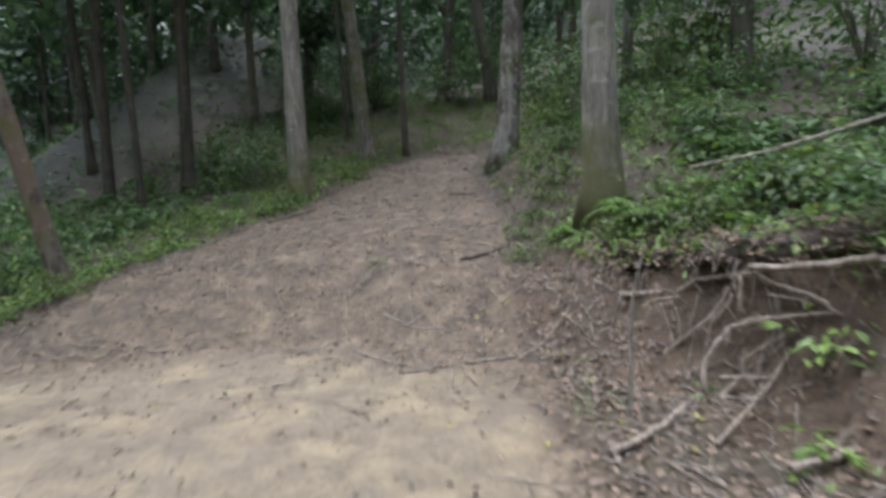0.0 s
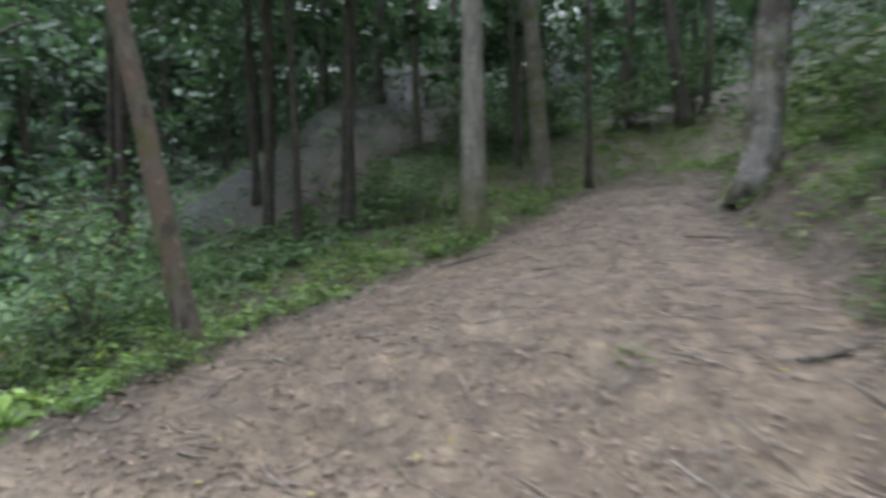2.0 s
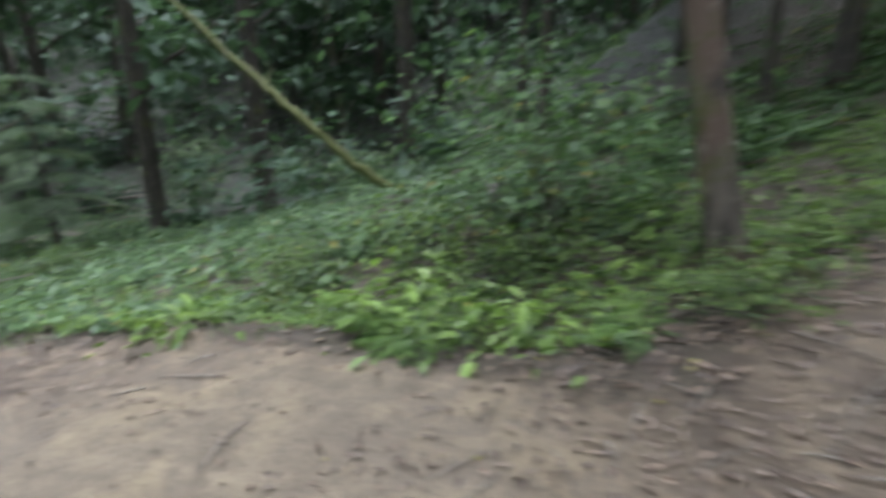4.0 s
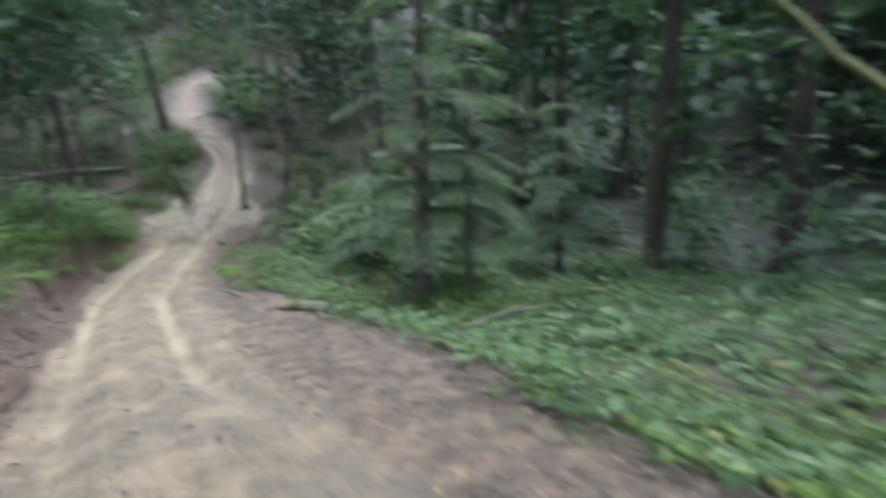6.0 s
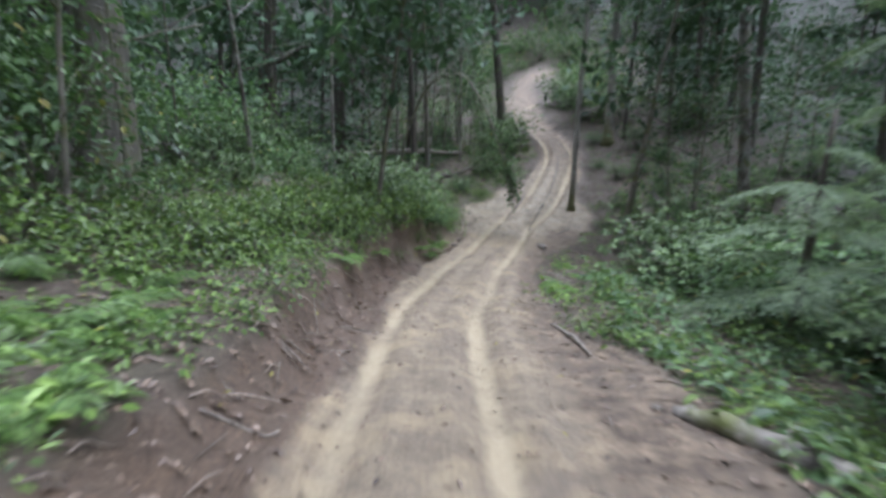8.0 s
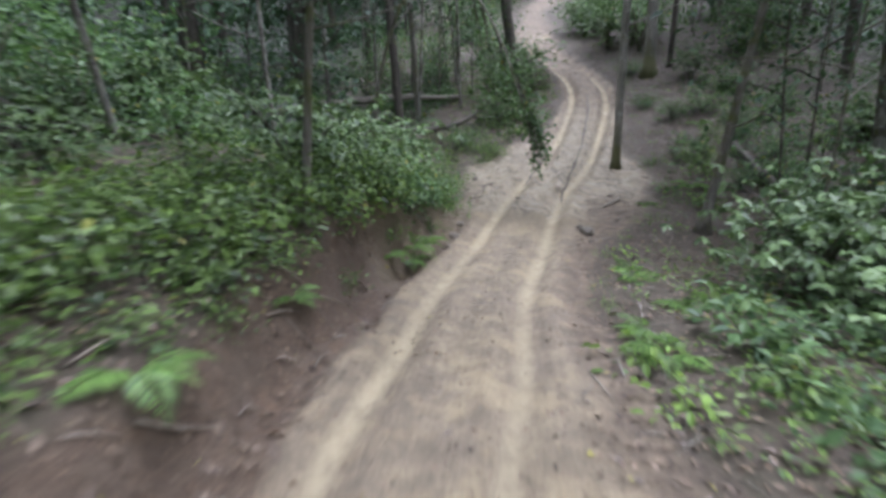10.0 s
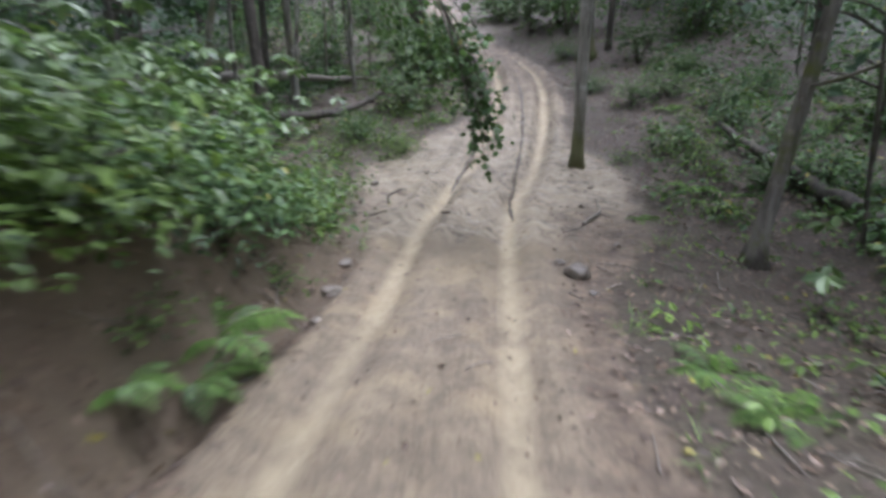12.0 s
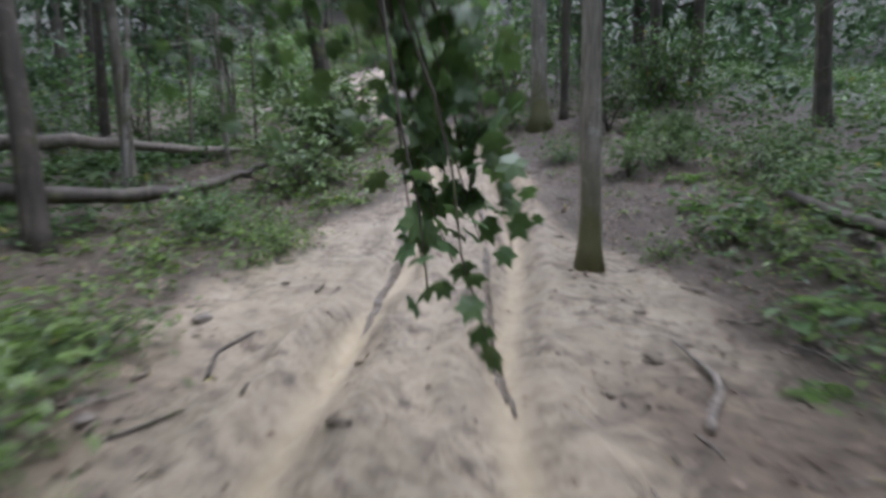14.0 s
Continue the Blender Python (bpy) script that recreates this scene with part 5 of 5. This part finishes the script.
    # logs lying over the hollow beside the climb
    limb_thing("fallen_log", [on_ground(-22.2, -14.2, 0.35), (-23.5, -13.3, -1.05), (-25.0, -12.55, -1.12), (-26.1, -12.15, -0.98), (-27.3, -12.25, -0.62), (-28.6, -12.5, -0.1)], (0.10, 0.10, 0.09, 0.075, 0.045, 0.015), DARK_BARK,
               "dark fallen tree lying across the hollow", "log", [(0.62, (-0.3, -0.35, -0.9), 0.55, 0.03), (0.8, (-0.5, 0.5, 0.7), 0.7, 0.02), (0.7, (-0.9, 0.3, -0.3), 0.9, 0.02), (0.45, (-0.5, -0.3, -0.75), 0.6, 0.025)], seed=340)
    limb_thing("fallen_log", [on_ground(-23.0, -16.6, 0.7), (-25.2, -15.6, -0.35), (-27.0, -14.6, -0.3), (-29.5, -13.6, -0.25)], (0.13, 0.12, 0.09, 0.04), DEAD_WOOD,
               "long grey fallen trunk propped above the hollow", "log", [(0.6, (-0.6, 0.3, 0.5), 0.7, 0.02)], seed=341)
    limb_thing("fallen_log", [on_ground(-23.6, -2.9, 0.12), on_ground(-25.2, -3.9, 0.16), on_ground(-27.3, -5.2, 0.12)], (0.11, 0.10, 0.06), DARK_BARK, "dark fallen log on the slope beside the gully", "log", seed=342)
    limb_thing("fallen_branch", [on_ground(-22.9, -6.4, 0.03), on_ground(-23.4, -6.3, 0.06), on_ground(-24.0, -6.5, 0.04)], (0.02, 0.02, 0.01), DEAD_WOOD, "short broken branch lying in the mud", "branch", seed=343)
    # sticks on the old track
    for k, (pts, rad, mat) in enumerate((
            ([(-1.35, 4.75), (-1.1, 4.95), (-0.9, 5.1)], 0.011, DEAD_WOOD), ([(-0.85, 4.85), (-0.65, 4.65), (-0.3, 4.35), (0.0, 4.3)], 0.009, DEAD_WOOD),
            ([(-0.35, 4.15), (0.2, 4.35), (0.8, 4.4), (1.2, 4.6)], 0.010, DEAD_WOOD), ([(0.2, 5.9), (0.55, 6.1), (0.8, 6.35)], 0.022, DARK_BARK),
            ([(-0.6, 5.35), (-0.3, 5.1), (0.05, 5.0)], 0.010, DEAD_WOOD), ([(-1.6, 8.2), (-1.1, 8.35)], 0.012, DARK_BARK), ([(0.1, 9.6), (0.6, 9.5)], 0.015, DARK_BARK),
            ([(-2.9, 8.9), (-2.5, 9.35), (-2.2, 9.4)], 0.02, DARK_BARK), ([(-4.2, 6.7), (-4.6, 6.5), (-5.0, 6.75)], 0.02, DEAD_WOOD), ([(-10.9, -3.75), (-11.3, -3.5), (-11.6, -3.2)], 0.012, DEAD_WOOD),
            ([(-10.4, -2.7), (-10.7, -2.5), (-11.1, -2.6)], 0.010, DEAD_WOOD), ([(-10.1, -3.0), (-10.5, -2.9)], 0.012, DEAD_WOOD), ([(-18.35, -4.2), (-18.0, -4.05)], 0.018, DEAD_WOOD),
            ([(-9.4, 1.1), (-9.15, 1.25)], 0.011, DEAD_WOOD), ([(-22.6, -9.0), (-22.9, -9.2), (-23.2, -9.15)], 0.014, DARK_BARK), ([(-21.9, -8.9), (-22.2, -8.75)], 0.013, DARK_BARK))):
        limb_thing("stick", [on_ground(x, y, rad * 0.7) for x, y in pts], (rad, rad, rad * 0.5), mat, "thin wet stick lying on the ground", "stick", seed=350 + k, sides=6, group="sticks")


def bank_lip(g):
    """The mat of turf and roots that overhangs the eroded bank, with dead leaves on it."""
    crest = dense_line([(3.75, 1.6, 1.3), (3.3, 2.35, 1.26), (3.08, 2.95, 1.2), (2.78, 3.5, 1.24), (2.3, 4.02, 1.1), (2.02, 4.4, 1.0), (1.72, 4.72, 0.93), (1.4, 4.98, 0.82)], 9)
    rows, up, threads = [], [], []
    for k, (x, y, z, run) in enumerate(crest):
        a, b = crest[max(0, k - 1)], crest[min(len(crest) - 1, k + 1)]
        way = (b[:2] - a[:2]) / np.hypot(*(b[:2] - a[:2]))
        out = np.array((-way[1], way[0]))
        thin = min(1.0, 2.5 * (crest[-1, 3] - run) + 0.15, 2.0 * run + 0.15)
        jut = max(0.03, 0.14 + 0.24 * bumps(run, 2.0, 0.45) + 0.2 * bumps(run, 7.0, 0.16)) * thin
        for u, dz in ((-0.45, None), (-0.1, 0.03), (0.5, -0.01), (1.0, -0.11), (0.9, -0.15), (0.5, -0.14), (-0.2, -0.2)):
            px, py = (x, y) + out * (jut * u if u > 0 else u)
            rows.append((px, py, (quick(px, py)[0] - 0.02 if dz is None else z + dz * (0.4 + 0.6 * thin)) + 0.07 * bumps(px, py, 0.3) + 0.04 * bumps(px, py, 0.11) + g.normal(0, 0.008)))
        if k % 2 == 0 and thin > 0.9:
            # rootlets that hang from its edge
            e = np.array(rows[-4])
            q = e + np.linspace(0, 1, 5)[:, None] * np.array((g.normal(0, 0.1), g.normal(0, 0.1), -g.uniform(0.12, 0.4))) + g.normal(0, 0.012, (5, 3))
            threads.append(tube(q, np.linspace(0.007, 0.002, 5), 4))
        up += [rows[-7 + int(g.integers(0, 4))] for _ in range(34)]
    n, m = len(crest), 7
    i, j = np.meshgrid(np.arange(n - 1), np.arange(m), indexing="ij")
    q = (i * m + j).ravel(), (i * m + (j + 1) % m).ravel(), ((i + 1) * m + (j + 1) % m).ravel(), ((i + 1) * m + j).ravel()
    lip = new("overhanging_turf", triangles("overhanging_turf", rows, np.r_[np.c_[q[0], q[1], q[2]], np.c_[q[0], q[2], q[3]]], MOULD, True))
    tagged(lip, "dark overhanging mat of turf and leaf mould on the eroded bank", "bank", kind="structure")
    for co, tri in threads:
        part("rootlet", Shape().add(co, tri).mesh("rootlet", ROOT_WOOD, True), lip, "thin pale hanging rootlet")
    at = np.array(up)[::3] + np.c_[g.normal(0, 0.12, (len(up[::3]), 2)), g.uniform(0.02, 0.16, len(up[::3]))]
    v, t = foliage(at, g.uniform(0, 6.28, len(at)), g.normal(-0.2, 0.4, len(at)), g.uniform(0.04, 0.1, len(at)), OVAL, g.normal(0, 0.4, len(at)))
    tagged(new("lip_herbs", triangles("lip_herbs", v, t, VERGE_LEAF)), "small green herbs growing on overhanging turf", "plants", kind="stuff")
    at = np.array(up) + np.c_[g.normal(0, 0.09, (len(up), 2)), np.full(len(up), 0.02)]
    v, t = foliage(at, g.uniform(0, 6.28, len(at)), g.normal(0, 0.35, len(at)), g.uniform(0.03, 0.075, len(at)), SMALL, g.normal(0, 0.4, len(at)))
    tagged(new("lip_litter", triangles("lip_litter", v, t, LITTER_LEAF)), "dead brown leaves lying on overhanging turf", "leaves", kind="stuff")


def roots():
    """Bare roots and dead branches hanging out of the cut bank at the start."""
    def root(pts, rad, k):
        limb_thing("bare_root", pts, (rad, rad * 0.9, rad * 0.5), ROOT_WOOD, "bare pale root hanging from the eroded bank", "root",
                   [(0.6, (0.3 * (-1) ** k, -0.4, -0.6), 0.2, rad * 0.45)], 6, 0.15, 380 + k, "bare roots")
    root([(1.36, 4.59, 0.54), (1.63, 4.39, 0.61), (1.88, 4.2, 0.66), (1.96, 4.12, 0.78), (2.16, 3.92, 0.85), (2.23, 3.83, 0.89)], 0.030, 0)
    root([(2.23, 3.83, 0.89), (2.38, 3.67, 0.81), (2.48, 3.51, 0.79), (2.55, 3.35, 0.70)], 0.024, 1)
    root([(2.2, 3.8, 0.93), (2.36, 3.52, 0.98), (2.5, 3.3, 1.06), (2.64, 3.0, 1.13), (2.85, 2.7, 1.15)], 0.03, 2)
    root([(1.87, 3.65, 0.06), (1.87, 3.72, 0.22), (1.98, 3.75, 0.40), (2.08, 3.78, 0.50), (2.2, 3.7, 0.59), (2.39, 3.55, 0.63)], 0.018, 3)
    root([(2.08, 3.78, 0.50), (2.34, 3.6, 0.62), (2.52, 3.4, 0.70)], 0.018, 4)
    root([(1.6, 2.95, 0.04), (1.95, 3.3, 0.06), (2.2, 3.45, 0.2), (2.33, 3.5, 0.40)], 0.014, 5)
    root([(1.97, 3.66, 0.16), (2.11, 3.6, 0.19), (2.25, 3.5, 0.23)], 0.014, 6)
    root([(1.94, 3.6, 0.04), (2.12, 3.48, 0.08), (2.23, 3.5, 0.16)], 0.014, 7)
    root([(1.94, 3.6, 0.04), (2.1, 3.6, 0.20), (2.1, 3.64, 0.33)], 0.012, 8)
    root([(0.87, 4.53, 0.14), (1.08, 4.61, 0.37), (1.28, 4.62, 0.55), (1.38, 4.63, 0.67)], 0.016, 9)
    root([(1.06, 4.75, 0.46), (1.23, 4.8, 0.63), (1.42, 4.68, 0.76), (1.48, 4.63, 0.82)], 0.014, 10)
    root([(0.95, 2.85, 0.04), (1.23, 3.0, 0.07), (1.55, 3.35, 0.05), (1.84, 3.65, 0.05)], 0.024, 11)
    root([(1.48, 4.0, 0.08), (1.77, 4.0, 0.27), (2.0, 3.88, 0.56), (2.1, 3.86, 0.78)], 0.016, 12)
    root([(2.16, 3.84, 0.86), (2.13, 3.74, 0.62)], 0.012, 13)
    root([(1.84, 2.65, 0.06), (2.18, 2.75, 0.08), (2.46, 2.81, 0.12)], 0.026, 14)
    root([(1.64, 4.1, 0.27), (1.50, 3.98, 0.13)], 0.010, 15)
    root([(1.75, 4.2, 0.57), (1.78, 4.0, 0.30), (1.73, 4.05, 0.2)], 0.010, 16)
    root([(2.48, 3.13, 0.27), (2.36, 3.0, 0.06), (2.51, 2.86, 0.25)], 0.012, 17)
    root([(1.96, 4.82, 1.14), (1.93, 4.6, 1.02), (2.25, 4.6, 1.16)], 0.014, 18)
    g = np.random.default_rng(31)
    for k in range(34):
        x, y = g.uniform(1.15, 2.6), g.uniform(2.6, 4.75)
        z, dirt, rut, mud, cut, pale = quick(x, y)
        if z < 0.12:
            continue
        a, far = g.uniform(0, 6.28), g.uniform(0.15, 0.4)
        mid = np.array((x - 0.07, y - 0.08, z + 0.03))
        way = np.array((math.cos(a) * far, 0.4 * math.sin(a) * far, math.sin(a) * far * 0.5 - 0.06))
        root([tuple(mid - way * 0.5), tuple(mid + g.normal(0, 0.03, 3)), tuple(mid + way * 0.5 + (0, 0, -0.08))], g.uniform(0.005, 0.011), 20 + k)
    # roots and twigs out of the long bank below the bend
    for k, s in enumerate(np.linspace(CUT - 1.0, MUD - 3.2, 48)):
        i = int(np.searchsorted(LINE[:, 3], s))
        way = LINE[i, :2] - LINE[i - 1, :2]
        way = way / np.hypot(*way)
        d, far = g.uniform(1.2, 1.75) + 0.3 * smooth(CUT + 4, CUT, s), g.uniform(0.1, 0.3)
        pts = []
        for u in (-1.0, 0.0, 1.0):
            e = d - 0.35 * u * far - 0.06
            x, y = LINE[i, 0] - way[1] * e + way[0] * u * far * g.uniform(0.2, 1.0), LINE[i, 1] + way[0] * e + way[1] * u * far * g.uniform(0.2, 1.0)
            pts.append((x, y, quick(x, y)[0] + 0.015 + 0.05 * (u == 0.0)))
        root(pts, g.uniform(0.005, 0.012), 60 + k)
    bank_lip(g)
    limb_thing("thin_sapling", [on_ground(1.2, 3.25, -0.05), (1.22, 3.35, 0.42), (1.22, 3.4, 0.72), (1.3, 3.45, 1.15)], (0.016, 0.014, 0.007), GREY_BARK, "thin bare sapling in front of the bank", "sapling", seed=399, sides=6)
    limb_thing("dead_branch", [(1.93, 4.25, 1.65), (2.5, 4.26, 1.76), (2.94, 4.28, 1.89), (3.46, 4.3, 2.05), on_ground(4.6, 4.4, 0.8)], (0.012, 0.016, 0.02), DEAD_WOOD, "pale dead branch slanting over the bank", "branch", [(0.1, (-0.3, 0.1, -1.0), 0.55, 0.01)], seed=398, sides=6)


def stones():
    g = np.random.default_rng(3)
    for x, y, size in ((-21.35, -6.05, 0.17), (-19.85, -7.75, 0.12), (-20.5, -8.1, 0.10), (-21.6, -6.3, 0.08), (-23.3, -9.7, 0.10), (-19.3, -7.45, 0.06), (-20.9, -5.8, 0.07), (-12.9, -0.85, 0.06),
                       (-10.2, -3.5, 0.05), (-22.4, -5.9, 0.06), (1.0, 5.2, 0.05), (-22.0, -9.15, 0.07)):
        bm = bmesh.new()
        size *= 0.7
        bmesh.ops.create_icosphere(bm, subdivisions=3, radius=size)
        off = Vector((x * 7, y * 7, 0))
        for v in bm.verts:
            n = v.co.normalized()
            v.co *= 1 + 0.35 * noise.noise(n * 1.3 + off) + 0.12 * noise.noise(n * 4 + off)
            v.co.z *= 0.7
        me = bpy.data.meshes.new("stone")
        bm.to_mesh(me)
        bm.free()
        me.materials.append(STONE)
        for f in me.polygons:
            f.use_smooth = True
        o = new("stone", me)
        o.matrix_basis = pose(x, y, quick(x, y)[0] + size * 0.25, 0, 0, g.uniform(0, 360))
        tagged(o, "rounded wet grey-brown stone beside the trail", "stone", "stones")


def overhanging_bough():
    """A sapling that leans over the mud and hangs its leafy bough into the way."""
    x, y = -21.9, -11.7
    root = thing("overhanging_sapling", x, y, quick(x, y)[0], "slender sapling bending over the muddy trail with a hanging leafy bough", "tree")
    base = np.array((x, y, quick(x, y)[0]))
    main = np.array([(0, 0, -0.1), (0.0, 0.3, 2.2), (0.1, 1.2, 3.9), (0.2, 2.6, 4.2), (0.3, 3.6, 3.0), (0.35, 4.2, quick(-21.4, -10.3)[0] + 1.85 - base[2])])
    u = np.linspace(0, 5, 26)
    i = np.clip(u.astype(int), 0, 4)
    line = main[i] * (1 - (u - i)[:, None]) + main[i + 1] * (u - i)[:, None]
    for _ in range(3):
        line[1:-1] = (line[:-2] + 2 * line[1:-1] + line[2:]) / 4
    part("trunk", Shape().add(*tube(line, np.linspace(0.045, 0.012, 26), 8, 0.08)).mesh("trunk", GREY_BARK, True), root)
    g = np.random.default_rng(21)
    # hanging twigs: where they leave the stem, and their tips in the world
    tips = ((25, (-21.58, -7.11, -1.40)), (25, (-21.42, -7.2, -1.26)), (25, (-21.62, -7.29, -1.22)), (24, (-21.64, -7.23, -1.21)), (23, (-21.68, -7.15, -1.16)), (25, (-21.70, -7.07, -1.16)), (24, (-21.64, -7.26, -1.07)), (23, (-21.68, -7.15, -1.04)), (25, (-21.70, -7.06, -1.01)), (24, (-21.66, -7.19, -0.91)), (23, (-21.69, -7.09, -0.86)), (25, (-21.63, -7.28, -0.86)),
            (24, (-22.1, -7.2, -1.05)), (23, (-21.75, -7.3, -0.95)), (23, (-21.9, -7.6, -0.75)), (22, (-22.4, -7.7, -0.85)), (21, (-21.7, -7.7, -0.4)), (20, (-22.3, -8.2, -0.3)), (19, (-22.7, -8.4, -0.1)),
            (18, (-22.0, -8.5, 0.1)), (17, (-22.9, -8.9, 0.2)), (16, (-22.4, -8.9, 0.45)), (21, (-22.0, -7.3, -0.35)), (17, (-22.28, -8.74, -0.34)), (18, (-22.15, -8.38, -0.69)), (20, (-21.89, -7.9, -0.75)),
            (19, (-22.3, -8.14, -0.33)), (17, (-22.5, -9.1, -0.4)), (18, (-22.3, -8.5, -0.1)), (16, (-22.7, -8.9, -0.05)), (21, (-22.05, -7.65, -0.5)), (19, (-22.1, -8.2, 0.1)), (22, (-22.3, -7.4, -0.55)))
    blade = [Shape().add(*foliage(np.zeros((1, 3)), np.zeros(1), np.zeros(1), 1.0, LOBED)).mesh("leaf", m) for m in (BUSH_LEAF, LAUREL_LEAF, BUSH_LEAF)]
    mass = Shape()
    for k, (at, tip) in enumerate(tips):
        a, b = line[at], np.array(tip) - base
        v = np.linspace(0, 1, 9)[:, None]
        q = a * (1 - v) + b * v + np.c_[0 * v, 0 * v, 0.18 * np.sin(np.pi * v)] + g.normal(0, 0.012, (9, 3)) * v
        part("twig", Shape().add(*tube(q, np.linspace(0.009, 0.002, 9), 5)).mesh("twig", DARK_BARK, True), root)
        for w in np.r_[np.linspace(0.35, 0.7, 1 if k < 2 else 8), np.linspace(0.8, 1.0, 7 if k < 2 else 10)]:
            j = min(7, int(w * 8))
            p = q[j] * (1 - (w * 8 - j)) + q[j + 1] * (w * 8 - j)
            # the lower twigs' leaves one by one, the thick of the bough joined
            if k < 12 and w > 0.5:
                o = part("leaf", blade[int(g.integers(3))], root)
                o.matrix_basis = pose(*(p + g.normal(0, 0.035, 3)), g.normal(0, 25), g.normal(50, 22), g.uniform(0, 360)) @ Matrix.Scale(g.uniform(0.06, 0.10), 4)
            else:
                mass.add(*foliage(p + g.normal(0, 0.08, (2, 3)), g.uniform(0, 6.28, 2), g.normal(-0.8, 0.4, 2), g.uniform(0.055, 0.1, 2), LOBED, g.normal(0, 0.4, 2)))
    part("foliage", mass.mesh("foliage", BUSH_LEAF), root)


fallen_wood()
roots()
stones()
overhanging_bough()
